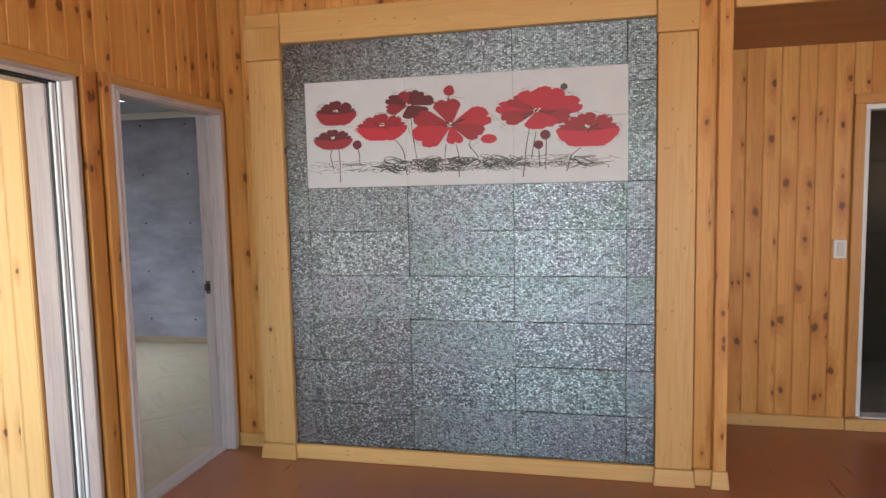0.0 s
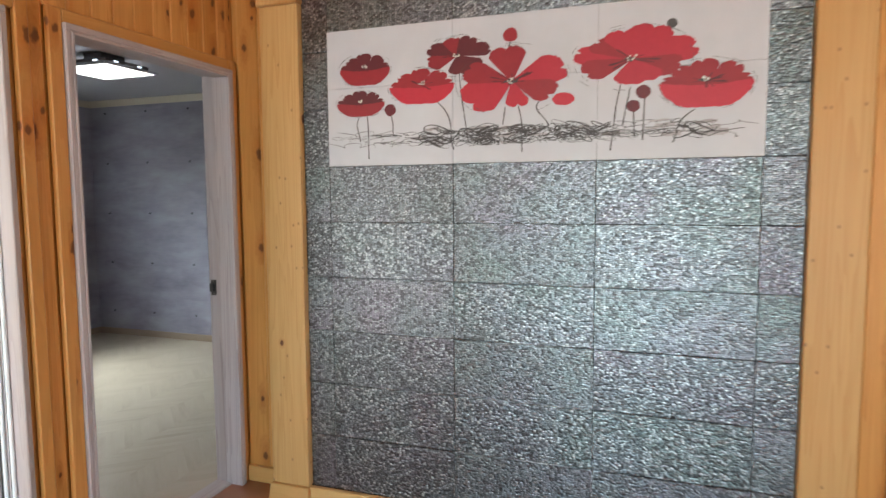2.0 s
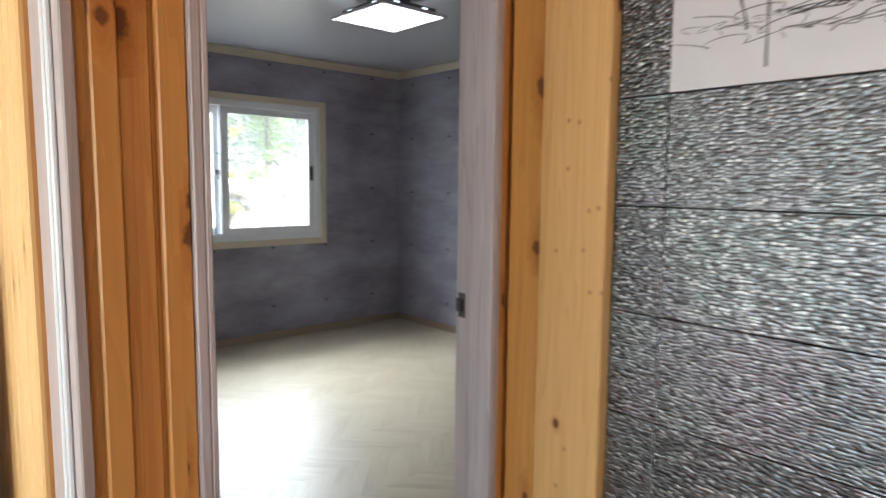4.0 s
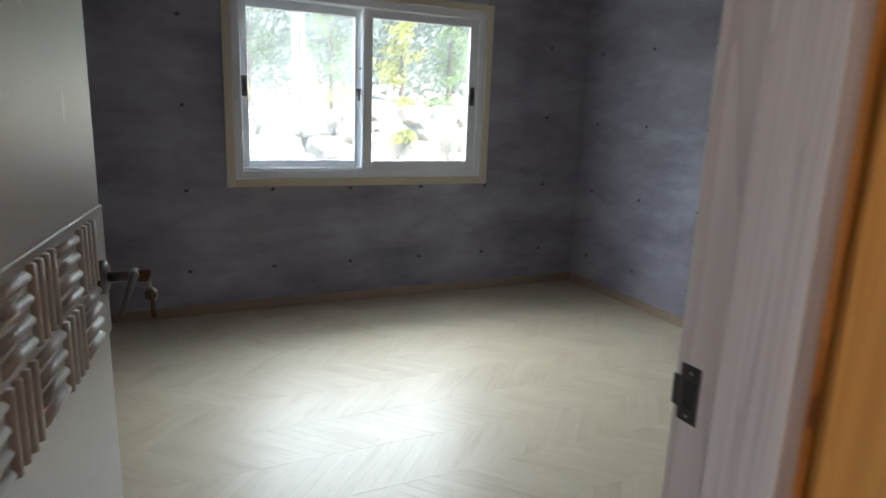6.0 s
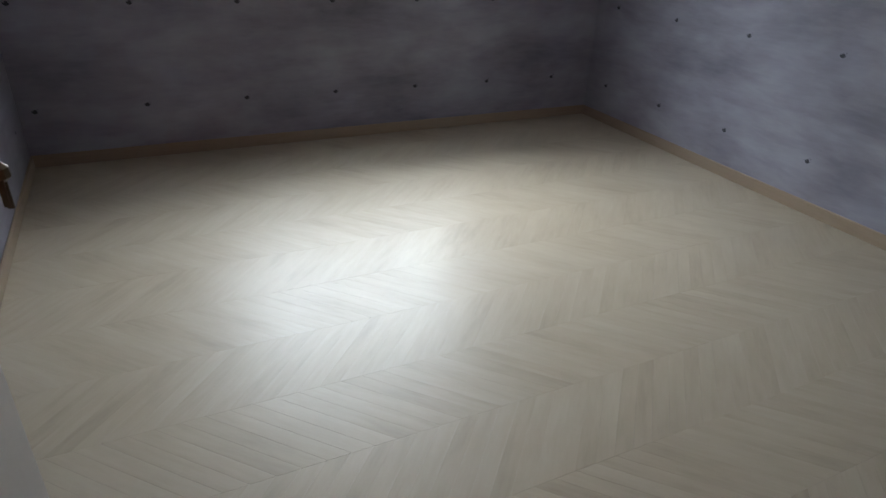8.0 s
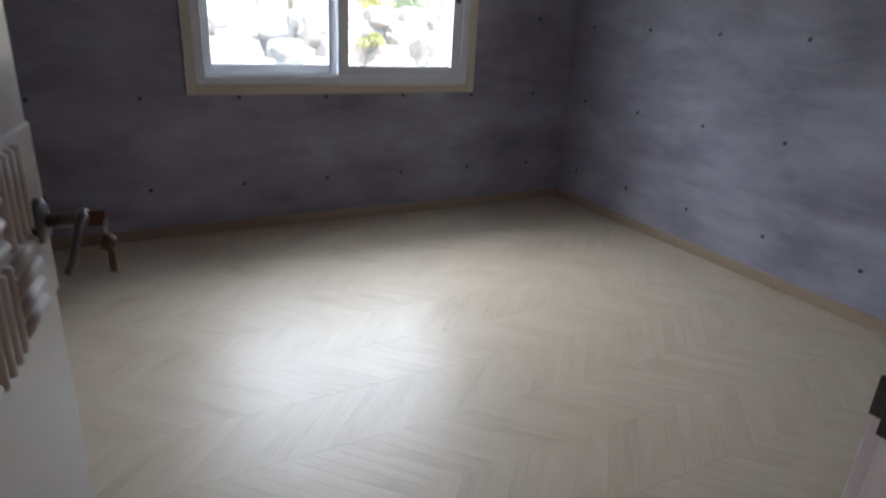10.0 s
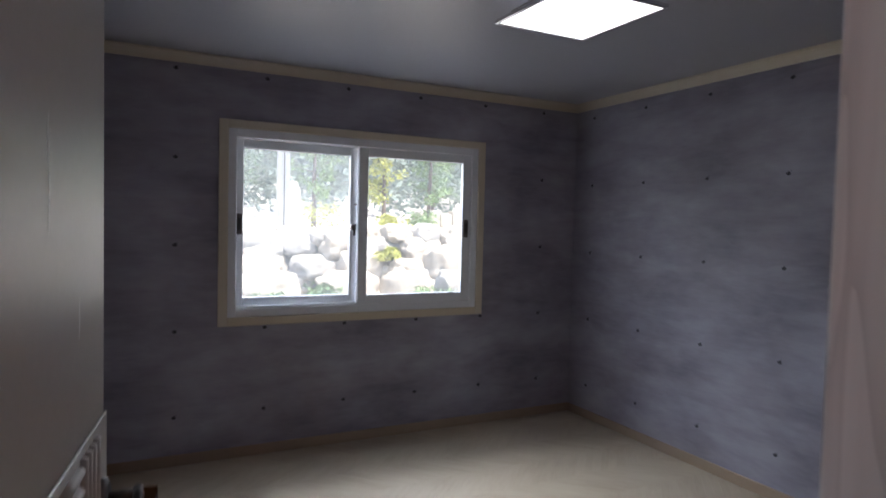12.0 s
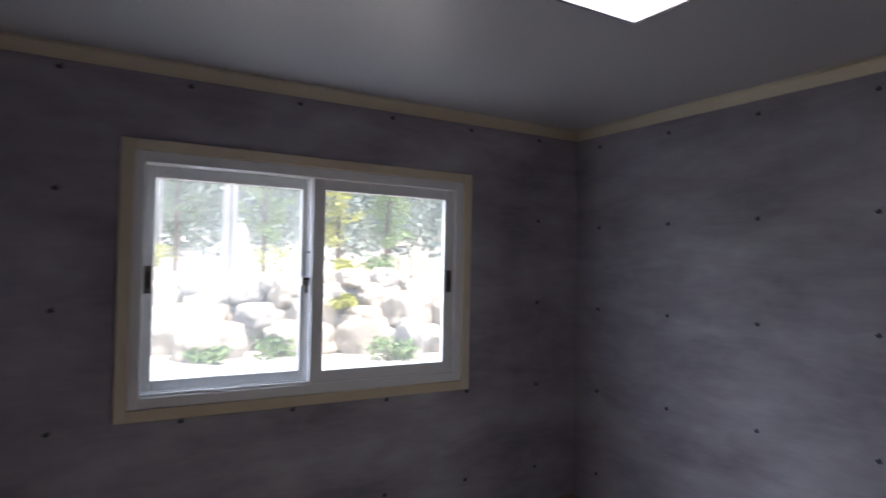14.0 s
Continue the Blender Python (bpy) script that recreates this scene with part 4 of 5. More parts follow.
def uv(u, v):
    """A place on the picture from shares of its width and height, the height from the top."""
    return (u - 0.5) * PW, (1 - v) * PH


def flat_shape(bm, outline, y):
    vs = [bm.verts.new((x, y, z)) for x, z in outline]
    c = bm.verts.new((sum(p[0] for p in outline) / len(outline), y, sum(p[1] for p in outline) / len(outline)))
    for i in range(len(vs)):
        bm.faces.new((vs[i], vs[(i + 1) % len(vs)], c))


def petal(bm, cx, cz, ang, length, half, squash, y):
    """One petal, a fan from the flower's heart with a blunt, notched and ragged outer edge."""
    notch = prng.uniform(-0.4, 0.4)
    pts = []
    n = 26
    for i in range(n + 1):
        t = 2 * i / n - 1
        r = length * (1 - 0.2 * abs(t) ** 3.5 - 0.1 * math.exp(-((t - notch) / 0.1) ** 2) + prng.uniform(-0.022, 0.022))
        a = half * t * (1.0 - 0.06 * abs(t))
        pts.append((r * math.cos(a), r * math.sin(a)))
    mid = length * 0.5
    pts += [(mid * math.cos(half * 0.98), mid * math.sin(half * 0.98)), (0.02 * length, 0.03 * length), (0.02 * length, -0.03 * length), (mid * math.cos(half * 0.98), -mid * math.sin(half * 0.98))]
    co, si = math.cos(ang), math.sin(ang)
    flat_shape(bm, [(cx + x * co - z * si, cz + (x * si + z * co) * squash) for x, z in pts], y)


def poppy(u, v, w, h, mat, deep, petals, label, cup=False, lift=0.0):
    """A painted poppy: petals (angle, length, half width, deep tone or not) round a heart, with a bowl in front if seen from the side."""
    cx, cz = uv(u, v)
    sq = h / w
    bm = bmesh.new()
    for k in range(9):
        petal(bm, cx + prng.uniform(-0.03, 0.03) * w, cz + (0.09 if cup else 0.0) * h, prng.uniform(0, 6.28), w * prng.uniform(0.03, 0.065), prng.uniform(0.25, 0.5), sq * 0.8, -lift - 0.0108 - 0.00004 * k)
    flower = tagged(part("poppy", bm, INK, pic, label), kind="stuff")
    for k, (ang, length, half, tone) in enumerate(petals):
        bm = bmesh.new()
        petal(bm, cx, cz - (0.04 * h if cup else 0), radians(ang), w / 2 * length, half * (1.2 if cup else 1.45), sq * (1.1 if cup else 1.0), -lift - 0.0085 - 0.00015 * k)
        part("petal", bm, deep if tone else mat, flower)
    if cup:
        bm = bmesh.new()
        out = []
        for i in range(33):
            a = math.pi + math.pi * i / 32
            r = 1 + prng.uniform(-0.02, 0.02)
            out.append((cx + w * 0.5 * r * math.cos(a), cz + h * 0.04 + h * 0.54 * r * math.sin(a) * (0.95 + 0.05 * math.sin(5 * a))))
        out += [(cx + w * 0.5 * (1 - 2 * i / 16), cz + h * (0.05 - 0.07 * math.sin(math.pi * i / 16) + prng.uniform(-0.012, 0.012))) for i in range(1, 16)]
        flat_shape(bm, out, -lift - 0.0098)
        part("petal", bm, mat, flower)
    bm = bmesh.new()
    for k in range(9):
        petal(bm, cx, cz + (0.05 * h if cup else 0), prng.uniform(0, 6.28), w * prng.uniform(0.09, 0.24), prng.uniform(0.04, 0.13), sq * 0.85, -lift - 0.0103 - 0.00003 * k)
    tagged(part("shading", bm, MAROON, flower), kind="stuff")
    bm = bmesh.new()
    for k in range(9):
        x0, z0 = cx + prng.uniform(-0.045, 0.045) * w, cz + (prng.uniform(-0.03, 0.05) + (0.09 if cup else 0.0)) * h
        flat_shape(bm, [(x0 + 0.0045 * math.cos(a) * prng.uniform(.6, 1.3), z0 + 0.003 * math.sin(a)) for a in (0, 1.2, 2.4, 3.6, 4.9)], -lift - 0.0114 - 0.00005 * k)
    tagged(part("stamens", bm, PALE_INK, flower), kind="stuff")
    bm = bmesh.new()
    for k in range(14):
        a0 = prng.uniform(0, 6.28)
        q = prng.uniform(0.94, 1.06)
        stroke(bm, [(cx + w / 2 * q * math.cos(a0 + 0.05 * i), cz + h / 2 * q * math.sin(a0 + 0.05 * i)) for i in range(6)], 0.0013, -lift - 0.0117)
    tagged(part("outline", bm, INK, flower), kind="stuff")


def stroke(bm, pts, w, y):
    """A flat brush line of a given width."""
    prev = None
    for i, (x, z) in enumerate(pts):
        x2, z2 = pts[min(i + 1, len(pts) - 1)]
        x1, z1 = pts[max(i - 1, 0)]
        d = Vector((x2 - x1, z2 - z1))
        d = d.normalized() if d.length > 1e-9 else Vector((1, 0))
        ww = w * (0.75 + 0.5 * ((i * 7919) % 13) / 13)
        cur = (bm.verts.new((x - d.y * ww / 2, y, z + d.x * ww / 2)), bm.verts.new((x + d.y * ww / 2, y, z - d.x * ww / 2)))
        if prev:
            bm.faces.new((prev[0], prev[1], cur[1], cur[0]))
        prev = cur


def stem(u0, v0, u1, v1, bend, w=0.0048):
    bm = bmesh.new()
    pts = []
    for i in range(13):
        t = i / 12
        u = u0 + (u1 - u0) * t + bend * math.sin(math.pi * t) * (1 - t)
        pts.append(uv(u, v0 + (v1 - v0) * t))
    stroke(bm, pts, w, -0.0084)
    part("stem", bm, INK, pic)


def bud(u, v, w, h, mat):
    cx, cz = uv(u, v)
    bm = bmesh.new()
    flat_shape(bm, [(cx + w / 2 * math.cos(a) * prng.uniform(0.92, 1.06), cz + h / 2 * math.sin(a) * prng.uniform(0.92, 1.06)) for a in [2 * math.pi * i / 14 for i in range(14)]], -0.009)
    part("bud", bm, mat, pic)


for args in ((0.108, 0.60, 0.113, 0.95, 0.004), (0.088, 0.64, 0.09, 0.82, -0.012), (0.172, 0.63, 0.18, 0.79, 0.006), (0.29, 0.55, 0.335, 0.90, 0.03),
             (0.35, 0.37, 0.372, 0.86, -0.004), (0.49, 0.62, 0.5, 0.93, 0.008), (0.46, 0.62, 0.455, 0.74, 0.0), (0.545, 0.58, 0.56, 0.76, -0.03),
             (0.715, 0.52, 0.695, 0.94, -0.004), (0.735, 0.54, 0.72, 0.78, 0.0), (0.742, 0.68, 0.745, 0.85, 0.0), (0.765, 0.60, 0.762, 0.88, 0.0),
             (0.865, 0.70, 0.823, 0.90, -0.022), (0.805, 0.24, 0.79, 0.30, 0.0), (0.472, 0.18, 0.462, 0.30, 0.0)):
    stem(*args)
CUP = ((166, 0.98, 0.22, 1), (14, 0.98, 0.22, 1), (134, 0.92, 0.32, 1), (47, 0.98, 0.32, 1), (92, 0.95, 0.36, 1))
poppy(0.343, 0.255, 0.27, 0.16, MAROON, DARK_RED, ((148, 1.0, 0.34, 0), (18, 1.08, 0.30, 0), (100, 0.92, 0.30, 1), (62, 1.0, 0.28, 0), (200, 0.95, 0.36, 1), (-62, 0.95, 0.62, 0)), "maroon poppy")
poppy(0.105, 0.30, 0.235, 0.142, DARK_RED, MAROON, CUP, "dark red poppy", True)
poppy(0.092, 0.545, 0.225, 0.115, DARK_RED, MAROON, CUP, "dark red poppy", True)
poppy(0.255, 0.45, 0.285, 0.152, RED, RED_DEEP, CUP, "red poppy", True)
poppy(0.476, 0.455, 0.43, 0.275, RED, RED_DEEP, ((97, 0.98, 0.33, 1), (22, 1.02, 0.36, 0), (-27, 0.86, 0.34, 1), (-80, 0.72, 0.28, 0), (212, 1.02, 0.44, 0), (156, 0.96, 0.30, 1)), "large red poppy", lift=0.0034)
poppy(0.737, 0.365, 0.425, 0.235, RED, RED_DEEP, ((165, 1.0, 0.26, 0), (136, 0.86, 0.28, 1), (202, 0.88, 0.34, 1), (104, 0.92, 0.30, 0), (68, 1.06, 0.34, 0), (16, 1.08, 0.34, 0), (-24, 0.86, 0.36, 1), (-78, 0.78, 0.52, 0)), "large red poppy")
poppy(0.885, 0.55, 0.31, 0.18, RED, RED_DEEP, CUP, "red poppy", True, lift=0.0034)
bud(0.172, 0.60, 0.052, 0.05, MAROON)
bud(0.472, 0.145, 0.06, 0.055, DARK_RED)
bud(0.592, 0.59, 0.085, 0.05, RED)
bud(0.817, 0.165, 0.036, 0.034, INK)
bud(0.762, 0.575, 0.052, 0.05, MAROON)
bud(0.742, 0.66, 0.048, 0.045, MAROON)
bm = bmesh.new()
for k in range(46):
    u0 = prng.uniform(0.0, 0.86)
    length = prng.uniform(0.05, 0.22)
    v0 = 0.81 + prng.uniform(-0.05, 0.05)
    ph, am = prng.uniform(0, 6), prng.uniform(0.004, 0.022)
    fr = prng.uniform(8, 26)
    stroke(bm, [uv(min(0.985, u0 + length * i / 40 + 0.012 * math.sin(fr * 1.3 * i / 40 + ph)), v0 + am * math.sin(fr * i / 40 + ph)) for i in range(41)], prng.uniform(0.0012, 0.003), -0.0086 - 0.00001 * k)
for uc, dens in ((0.30, 18), (0.40, 26), (0.51, 22), (0.60, 16), (0.66, 8), (0.86, 7)):
    for k in range(dens):
        u0 = uc + prng.uniform(-0.035, 0.03)
        v0 = 0.805 + prng.uniform(-0.055, 0.055)
        rr, ph = prng.uniform(0.006, 0.022), prng.uniform(0, 6)
        stroke(bm, [uv(u0 + rr * 1.5 * math.cos(a + ph), v0 + rr * 1.6 * math.sin(1.3 * a)) for a in [0.45 * i for i in range(15)]], prng.uniform(0.0015, 0.0045), -0.0092 - 0.00001 * k)
tagged(part("scribbled_ground", bm, INK, pic, "scribbled black ink line"), kind="stuff")
bm = bmesh.new()
for k in range(26):
    u0, v0 = prng.uniform(0.18, 0.9), 0.80 + prng.uniform(-0.05, 0.06)
    stroke(bm, [uv(u0 + 0.04 * i / 6, v0 + 0.004 * math.sin(i)) for i in range(7)], prng.uniform(0.006, 0.016), -0.0082 - 0.000004 * k)
tagged(part("grey_wash", bm, WASH, pic, "grey ink wash"), kind="stuff")

# ---- outside ----
structure("ground", box_bm((-400, -400, -1.2), (400, 400, -0.42)), SOIL, "pale sandy ground around the house", "ground")


def wall_line(y):
    """Where the foot of the boulder wall runs: it slants away from the house."""
    return -15.4 + 0.45 * min(max(y, -6), 9)


bm = bmesh.new()
NX, NY = 26, 80
grid = [[None] * (NY + 1) for _ in range(NX + 1)]
for i in range(NX + 1):
    for j in range(NY + 1):
        y = -50 + 110 * j / NY
        x = wall_line(y) - 1.1 - 70 * (i / NX) ** 1.6
        rise = 1.25 + max(0, -x - 22) * 0.10
        grid[i][j] = bm.verts.new((x, y, (rise if i else -0.5) + noise.noise((x * 0.2, y * 0.2, 0)) * (0.15 + 0.03 * max(0, -x - 16))))
for i in range(NX):
    for j in range(NY):
        bm.faces.new((grid[i][j], grid[i][j + 1], grid[i + 1][j + 1], grid[i + 1][j]))
structure("ground_terrace", bm, SOIL, "raised terrace and hillside behind the boulders", "ground")


def boulder(loc, size, mat, seed, label, turn=0.0):
    bm = bmesh.new()
    bmesh.ops.create_icosphere(bm, subdivisions=4, radius=0.5)
    for v in bm.verts:
        d = v.co.normalized()
        k = 1 + 0.30 * noise.noise(d * 1.4 + Vector((seed * 3.1, 0, 0))) + 0.16 * noise.noise(d * 3.3 + Vector((0, seed * 1.7, 0))) + 0.05 * noise.noise(d * 9 + Vector((seed, 0, 0)))
        q = d * 0.5 * k
        q = Vector([math.copysign(min(abs(c), 0.445), c) for c in q])
        v.co = Vector((q.x * size[0], q.y * size[1], (q.z + 0.36) * size[2]))
    ob = part("boulder", bm, mat, None, label, True)
    ob.matrix_basis = pose(*loc, 0, 0, turn)
    tagged(ob, label, "boulder", "boulders of the retaining wall")


brng = random.Random(11)
k = 0
for row, (zz, xx, sz) in enumerate(((-0.5, 0.0, 1.1), (0.05, -0.45, 0.95), (0.5, -0.8, 0.85), (0.9, -1.1, 0.6))):
    y = -5.0 + 0.4 * row
    while y < 12:
        s = sz * brng.uniform(0.75, 1.35)
        boulder((wall_line(y) + xx + brng.uniform(-0.25, 0.25), y + s / 2, zz + brng.uniform(-0.08, 0.08)), (s * 0.95, s * 1.15, s * brng.uniform(0.7, 0.95)), ROCK_DARK if brng.random() < 0.22 else ROCK, k, "pale granite boulder of the retaining wall", brng.uniform(-25, 25))
        y += s * 0.95
        k += 1
boulder((-13.5, 2.15, -0.5), (1.1, 1.5, 1.0), ROCK, 91, "large pale flat-topped boulder on the ground", 8)
boulder((-12.0, 5.95, -0.48), (0.8, 0.75, 1.1), ROCK_DARK, 92, "grey boulder beside a green shrub", 20)


def stone():
    bm = tube_bm([(0, 0, -0.1), (0.01, 0.03, 0.35), (0.0, -0.02, 0.8), (0.02, 0.03, 1.1), (0.0, 0.05, 1.3)], 0, 9, None, [0.30, 0.27, 0.25, 0.19, 0.06])
    for v in bm.verts:
        v.co += Vector((noise.noise(v.co * 3), noise.noise(v.co * 3 + Vector((5, 0, 0))), 0)) * 0.07
    ob = part("standing_stone", bm, ROCK, None)
    ob.matrix_basis = pose(-16.5, 3.4, 1.2)
    tagged(ob, "tall white standing stone on the terrace", "stone")


stone()


def leaf_cloud(bm, rng, centre, radius, count, size, flat=0.8):
    for _ in range(count):
        while True:
            d = Vector((rng.uniform(-1, 1), rng.uniform(-1, 1), rng.uniform(-1, 1)))
            if d.length < 1:
                break
        p = Vector(centre) + Vector((d.x * radius, d.y * radius, d.z * radius * flat))
        a = Vector((rng.uniform(-1, 1), rng.uniform(-1, 1), rng.uniform(-0.6, 0.6))).normalized() * size * rng.uniform(0.6, 1.4)
        b = a.orthogonal().normalized() * size * rng.uniform(0.3, 0.6)
        bm.faces.new([bm.verts.new(p + q) for q in (-a, b, a, -b)])


def tree(loc, h, mat, seed, label, conifer=True, spread=0.9):
    rng = random.Random(seed)
    ob = thing("tree", loc, label, "tree", "young trees on the terrace")
    lean = rng.uniform(-0.1, 0.1)
    bm = tube_bm([(0, 0, -0.1), (lean * 0.3, 0, h * 0.35), (lean, 0.03, h * 0.7), (lean, 0.05, h)], 0, 7, None, [0.022 * h, 0.016 * h, 0.010 * h, 0.003 * h])
    crown = bmesh.new()
    for k in range(26):
        t = 0.22 + 0.76 * k / 26
        a = rng.uniform(0, 6.28)
        r = spread * (1.08 - t if conifer else math.sin(math.pi * min(1, t * 0.95)) * 0.8) * rng.uniform(0.65, 1.1)
        p0 = Vector((lean * t, 0.05 * t, h * t))
        p1 = p0 + Vector((math.cos(a) * r, math.sin(a) * r, r * 0.25))
        tube_bm([p0, p1], 0, 4, bm, [0.006 * h, 0.0015 * h])
        for s in (0.35, 0.65, 0.95):
            leaf_cloud(crown, rng, p0.lerp(p1, s), 0.26 * r + 0.1, 22, 0.07, 0.6)
    part("trunk", bm, BARK, ob)
    part("crown", crown, mat, ob)


tree((-17.7, 6.55, 1.2), 3.8, LEAF_YELLOW, 1, "young yellow-green larch on the terrace", True, 1.1)
tree((-18.0, 8.25, 1.2), 4.0, LEAF, 2, "young green conifer on the terrace", True, 1.1)
tree((-20.0, 2.4, 1.25), 4.4, PINE_NEEDLE, 3, "dark green young pine on the terrace", True, 1.2)
tree((-19.4, 4.8, 1.25), 4.1, LEAF, 4, "sparse green tree on the terrace", False, 1.1)
tree((-20.6, 0.6, 1.25), 4.1, LEAF, 5, "leafy green tree on the terrace", False, 1.3)
tree((-22.5, 10.6, 1.25), 4.6, PINE_NEEDLE, 6, "dark green pine on the terrace", True, 1.4)


def shrub(loc, r, mat, seed, label, n=420, size=0.06):
    rng = random.Random(seed)
    ob = thing("shrub", loc, label, "shrub", "shrubs outside")
    bm = bmesh.new()
    for _ in range(7):
        leaf_cloud(bm, rng, (rng.uniform(-0.6, 0.6) * r, rng.uniform(-0.7, 0.7) * r, r * rng.uniform(0.25, 0.6)), r * 0.55, n // 7, size, 0.7)
    part("foliage", bm, mat, ob)
    bm = bmesh.new()
    for _ in range(5):
        tube_bm([(0, 0, -0.05), (rng.uniform(-0.5, 0.5) * r, rng.uniform(-0.5, 0.5) * r, r * 0.7)], 0, 4, bm, [0.012, 0.004])
    part("stems", bm, BARK, ob)


shrub((-11.7, 5.3, -0.43), 0.55, LEAF, 21, "low green shrub in front of the boulders")
shrub((-13.2, 3.4, -0.43), 0.5, LEAF, 22, "low green shrub between boulders")
shrub((-12.9, 1.95, -0.43), 0.42, LEAF, 23, "patch of green weeds")
shrub((-17.2, 4.3, 1.25), 0.9, LEAF_YELLOW, 24, "yellow-green shrub on the terrace")
shrub((-16.9, 7.3, 1.25), 0.65, LEAF, 25, "green shrub at a young tree's foot")
shrub((-16.7, 6.4, 1.25), 0.5, LEAF_YELLOW, 26, "yellow-green shrub on the terrace")
shrub((-13.35, 4.9, 0.55), 0.32, LEAF_YELLOW, 27, "yellow-green weeds between boulders")
shrub((-17.6, 1.5, 1.25), 0.8, LEAF_YELLOW, 28, "yellow-green shrub on the terrace")
for y, r, x in ((3.05, 0.18, -16.0), (1.85, 0.08, -19.4)):
    p = thing("utility_pole", (x, y, 1.1), "grey concrete utility pole on the terrace", "pole")
    part("shaft", tube_bm([(0, 0, 0), (0, 0, 8)], 0, 14, None, [r, r * 0.75]), POLE, p, "", True)
    part("cable", tube_bm([(r + 0.02, -0.02, 0), (r + 0.02, -0.02, 7.5)], 0.012, 6), BLACK, p)

# far wood on the hillside
frng = random.Random(5)
verts, faces = [], []
for _ in range(850):
    x, y = -frng.uniform(24, 64), frng.uniform(-16, 42)
    z = 1.25 + max(0, -x - 22) * 0.10 - 0.2
    h, narrow = frng.uniform(3.6, 6.6), frng.uniform(0.16, 0.26)
    for _ in range(120):
        t = frng.random() ** 0.8
        r = h * narrow * (1.05 - t) * math.sqrt(frng.random())
        a = frng.uniform(0, 6.28)
        p = Vector((x + r * math.cos(a), y + r * math.sin(a), z + h * (0.06 + 0.94 * t)))
        s1 = Vector((frng.uniform(-1, 1), frng.uniform(-1, 1), frng.uniform(-0.8, 0.4))).normalized() * frng.uniform(0.10, 0.27)
        s2 = s1.orthogonal().normalized() * frng.uniform(0.05, 0.13)
        base = len(verts)
        verts += [p - s1, p + s2, p + s1, p - s2]
        faces.append((base, base + 1, base + 2, base + 3))
far_mesh = bpy.data.meshes.new("far_wood")
far_mesh.from_pydata(verts, [], faces)
far_mesh.materials.append(FOREST)
wood_far = new("far_wood", far_mesh)
tagged(wood_far, "dark conifer wood on the hillside", "wood", "", "stuff")
wall_far = thing("stone_fence", (-20.0, 9.6, 1.3), "low white stone fence on the terrace", "fence")
for i in range(5):
    part("block", box_bm((-0.2, -1.0 + 0.5 * i, 0), (0.2, -0.52 + 0.5 * i, 0.5 + 0.12 * (i % 2)), 0.03), ROCK, wall_far)

# ---- pieces last: silver panels, tiles, boards, chevron floor, wallpaper dots ----
panel = thing("silver_panels", (0, 0.0195, 0), "embossed silver wall panels between pine posts", "wall panels")
xs = [0.678, 0.803, 1.370, 1.937, 2.502, 2.640]
zs = [SKIRT, 0.333, 0.574, 0.816, 1.057, 1.299, 1.54, 1.786, 2.03, 2.11, 2.324]
tile_meshes = {}
for i, (xa, xb) in enumerate(zip(xs, xs[1:])):
    rows = list(zip(zs, zs[1:]))
    if 0 < i < 4:
        rows = [r for r in rows if r[1] <= 1.541 or r[0] >= 2.109]
    else:
        rows = [r for r in rows if r[0] not in (2.03, 2.11)] + [(2.03, 2.324)]
    for za, zb in rows:
        key = (round(xb - xa, 3), round(zb - za, 3))
        if key not in tile_meshes:
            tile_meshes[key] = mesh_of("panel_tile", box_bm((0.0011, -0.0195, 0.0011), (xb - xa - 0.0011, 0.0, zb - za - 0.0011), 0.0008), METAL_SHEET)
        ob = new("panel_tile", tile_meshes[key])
        ob.parent = panel
        ob.matrix_basis = pose(xa, 0, za)

board_run(wall_west, "x+", HX - BOARD_T, -6.0, -2.01, 0, CEIL_A)
board_run(wall_west, "x+", HX - BOARD_T, -2.01, -0.928, 2.06, CEIL_A)
board_run(wall_west, "x+", HX - BOARD_T, -0.927, -0.863, 0, CEIL_A)
board_run(wall_west, "x+", HX - BOARD_T, -0.862, 0.104, 2.05, CEIL_A)
board_run(wall_feature, "y-", 0.127, 0.25, 0.484, 0, CEIL_A)
board_run(wall_feature, "y-", 0.0195, 0.47, 2.915, 2.491, CEIL_A)
board_run(wall_feature, "y-", 0.0195, 2.829, 2.917, 0, 2.49)
board_run(wall_alcove, "y-", 0.922, 2.98, 3.86, 0, 2.33)
board_run(wall_alcove, "y-", 0.922, 3.86, 4.80, 2.031, 2.33)
board_run(wall_alcove, "y-", 0.922, 4.80, 6.0, 0, 2.33)
board_run(wall_header, "y-", -0.02, 2.98, 6.0, 2.42, CEIL_A)
board_run(wall_porch, "y-", -1.03, -2.2, -0.002, -0.03, 2.3, PINE_LIT)

# bathroom tiles
bt = mesh_of("tile", box_bm((0.002, -0.012, 0.002), (0.298, 0, 0.598), 0.002), BATH_TILE)
for i in range(5):
    for j in range(4):
        if j * 0.6 + 0.6 < 2.42:
            ob = new("tile", bt)
            ob.parent = wall_bath
            ob.matrix_basis = pose(3.6 + 0.3 * i, 2.52, 0.6 * j - 0.1)

# chevron strips of the bedroom floor: parallelograms in bands along y
BAND, ANG, STEP = 0.28, radians(43), 0.064
rise = BAND * math.tan(ANG)
floor_b = bpy.data.objects["floor_bedroom"]
chev = {}


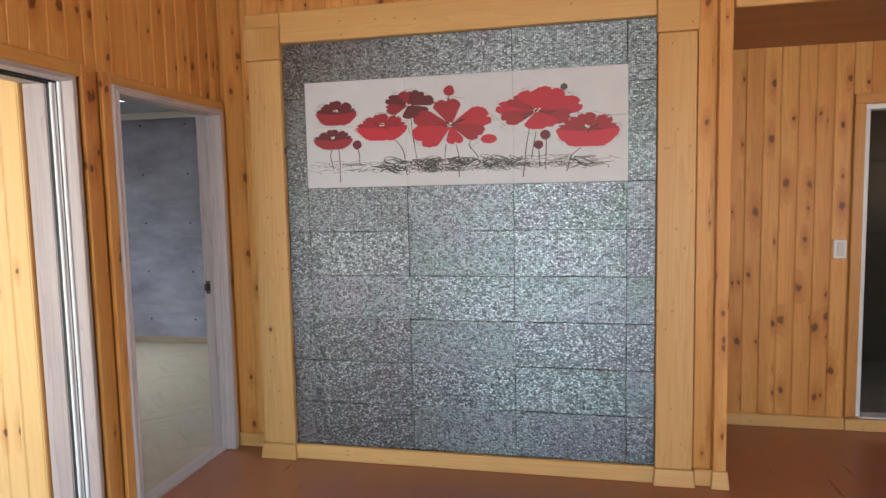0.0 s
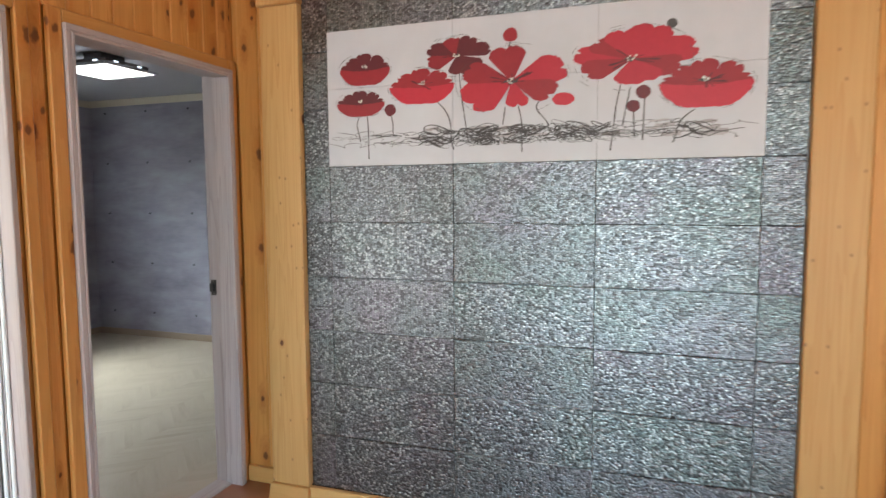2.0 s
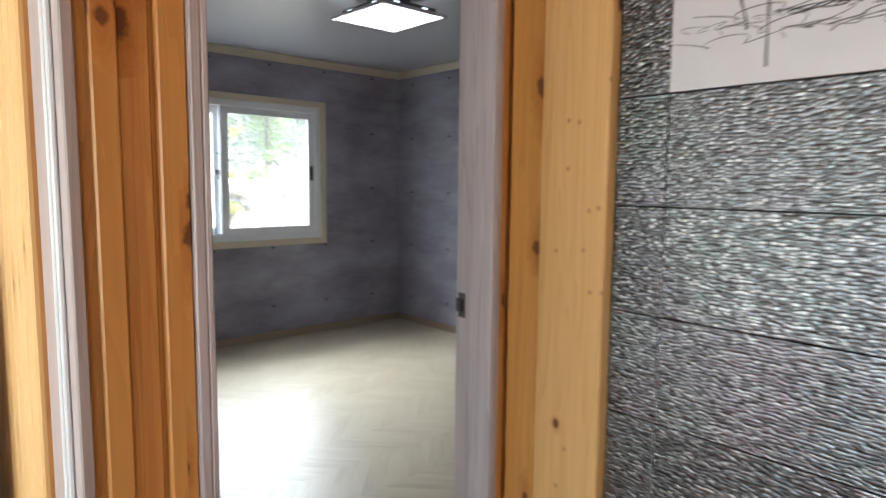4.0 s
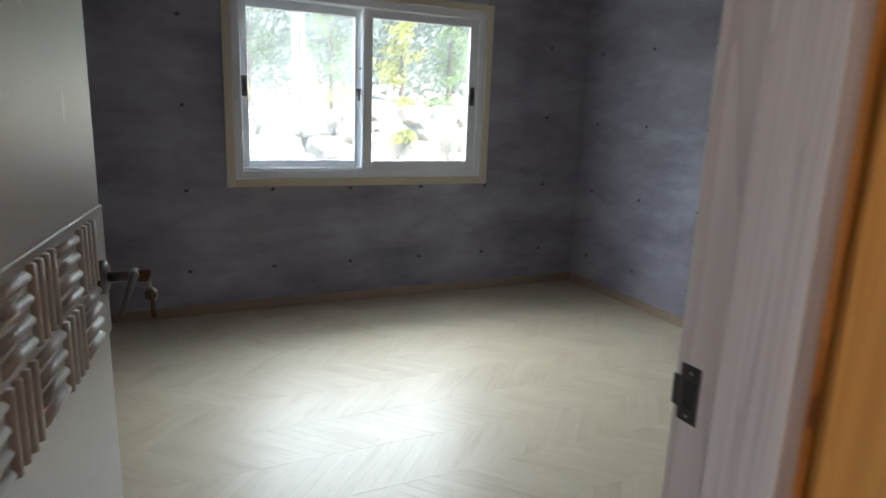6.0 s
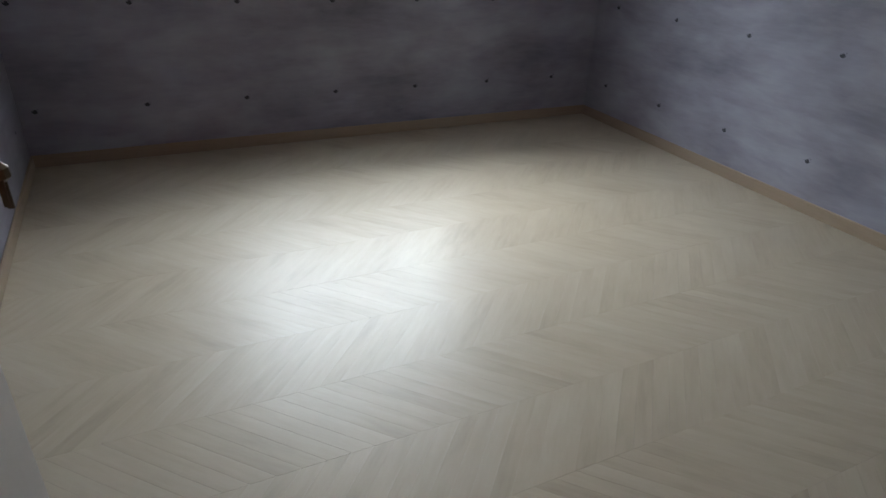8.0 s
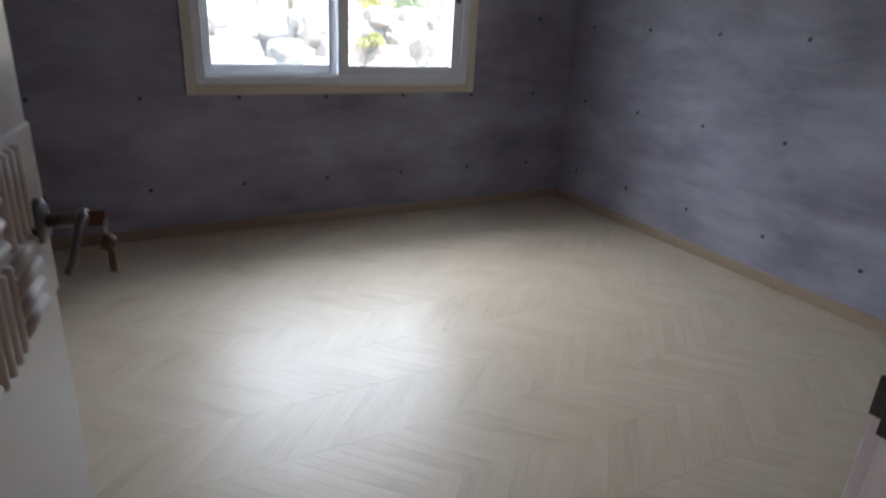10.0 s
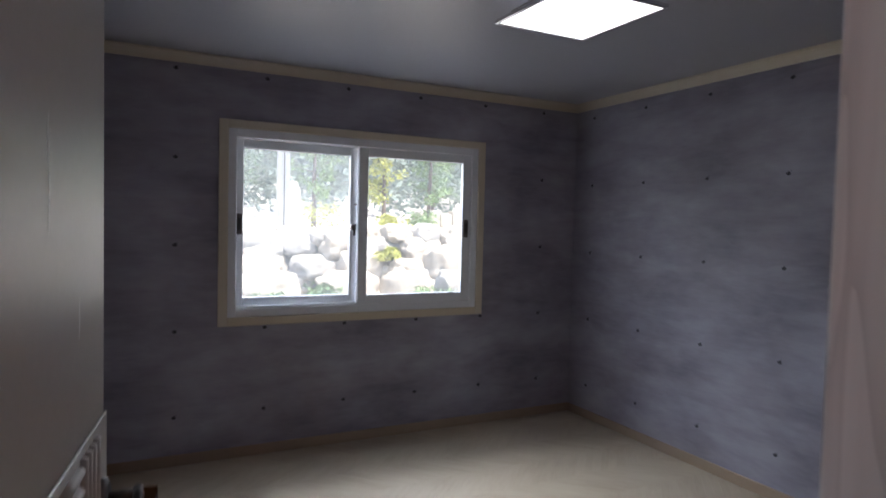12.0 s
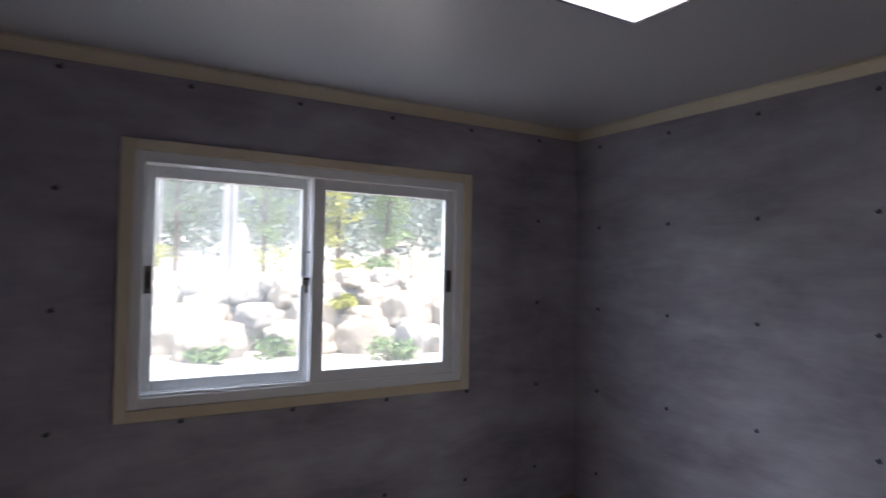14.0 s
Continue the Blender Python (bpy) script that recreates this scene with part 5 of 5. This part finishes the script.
def strip_bm(bm, up, x, y, at):
    """A strip of one band, leaning one way, at a place; strips at the walls are cut to the room."""
    s = rise if up else -rise
    g = 0.0003
    pts = [(g, g), (BAND - g, s + g), (BAND - g, s + STEP - g), (g, STEP - g)]
    hi = [bm.verts.new((px + at[0], py + at[1], 0.0)) for px, py in pts]
    lo = [bm.verts.new((px + at[0], py + at[1], -0.003)) for px, py in pts]
    bm.faces.new(hi)
    for i in range(4):
        bm.faces.new((hi[i], lo[i], lo[(i + 1) % 4], hi[(i + 1) % 4]))


def cut_room(bm, x, y):
    for co, no in (((0.0995 - x, 0, 0), (1, 0, 0)), ((BX0 - x, 0, 0), (-1, 0, 0)), ((0, BY1 - y, 0), (0, 1, 0)), ((0, BY0 - y, 0), (0, -1, 0))):
        bmesh.ops.bisect_plane(bm, geom=bm.verts[:] + bm.edges[:] + bm.faces[:], plane_co=co, plane_no=no, clear_outer=True)


rest = {True: bmesh.new(), False: bmesh.new()}
x, up = -0.93 + 4 * BAND, False
while x > BX0 - BAND:
    y = BY0 - rise - STEP
    turn = math.atan2(rise if up else -rise, BAND)
    level = Matrix.Rotation(-turn, 3, "Z")
    while y < BY1 + rise:
        s = rise if up else -rise
        if min(y, y + s) < BY1 and max(y, y + s) + STEP > BY0 and x < 0.0995:
            inside = x + BAND < 0.099 and x > BX0 and min(y, y + s) > BY0 and max(y, y + s) + STEP < BY1
            if inside and x > -1.55 and -0.75 < y < 2.0:
                if up not in chev:
                    bm = bmesh.new()
                    strip_bm(bm, up, x, y, (0, 0))
                    bmesh.ops.rotate(bm, cent=(0, 0, 0), matrix=level, verts=bm.verts)
                    chev[up] = mesh_of("strip", bm, VINYL)
                ob = new("strip", chev[up])
                ob.parent = floor_b
                ob.matrix_basis = pose(x, y, 0, 0, 0, math.degrees(turn))
            else:
                strip_bm(rest[up], up, x, y, (x, y))
        y += STEP
    x -= BAND
    up = not up
for up, bm in rest.items():
    cut_room(bm, 0, 0)
    turn = math.atan2(rise if up else -rise, BAND)
    bmesh.ops.rotate(bm, cent=(0, 0, 0), matrix=Matrix.Rotation(-turn, 3, "Z"), verts=bm.verts)
    ob = part("strips", bm, VINYL_FAR, floor_b)
    ob.matrix_basis = pose(0, 0, 0, 0, 0, math.degrees(turn))
    tagged(ob, kind="stuff")

# printed tie-hole dots of the wallpaper
bm = bmesh.new()
N = 18
outer_ring = [(0.0155 * math.cos(a), 0.0155 * math.sin(a)) for a in [math.radians(-170 + 215 * i / N) for i in range(N + 1)]]
inner_ring = [(0.0025 + 0.0135 * math.cos(a), 0.0045 + 0.0125 * math.sin(a)) for a in [math.radians(-170 + 215 * i / N) for i in range(N + 1)]]
front = [(bm.verts.new((p[0], -0.0008, p[1])), bm.verts.new((q[0], -0.0008, q[1]))) for p, q in zip(outer_ring, inner_ring)]
for p, q in zip(front, front[1:]):
    bm.faces.new((p[0], q[0], q[1], p[1]))
bm.faces.new([bm.verts.new((0.0085 * math.cos(a) + 0.001, -0.0006, 0.0085 * math.sin(a) - 0.002)) for a in [2 * math.pi * i / 12 for i in range(12)]])
dot = mesh_of("dot", bm, plain("printed_dot", (0.055, 0.055, 0.07), 0.6, speck=0.3, scale=140))
for z in [0.255 + 0.505 * k for k in range(5)]:
    for k in range(-1, 6):
        xx = -2.665 + 0.52 * k
        if xx < 0.05:
            for wall, yy, rz in ((wall_b_north, BY1, 0), (wall_b_south, BY0, 180)):
                ob = new("dot", dot)
                ob.parent = wall
                ob.matrix_basis = pose(xx, yy, z, 0, 0, rz)
    for k in range(-2, 5):
        yy = 0.145 + 0.512 * k
        zz = z + 0.035
        if CO[0] - 0.01 < yy < CO[1] + 0.01 and CO[2] - 0.01 < zz < CO[3] + 0.01:
            continue
        ob = new("dot", dot)
        ob.parent = wall_b_west
        ob.matrix_basis = pose(BX0, yy, zz, 0, 0, 90)
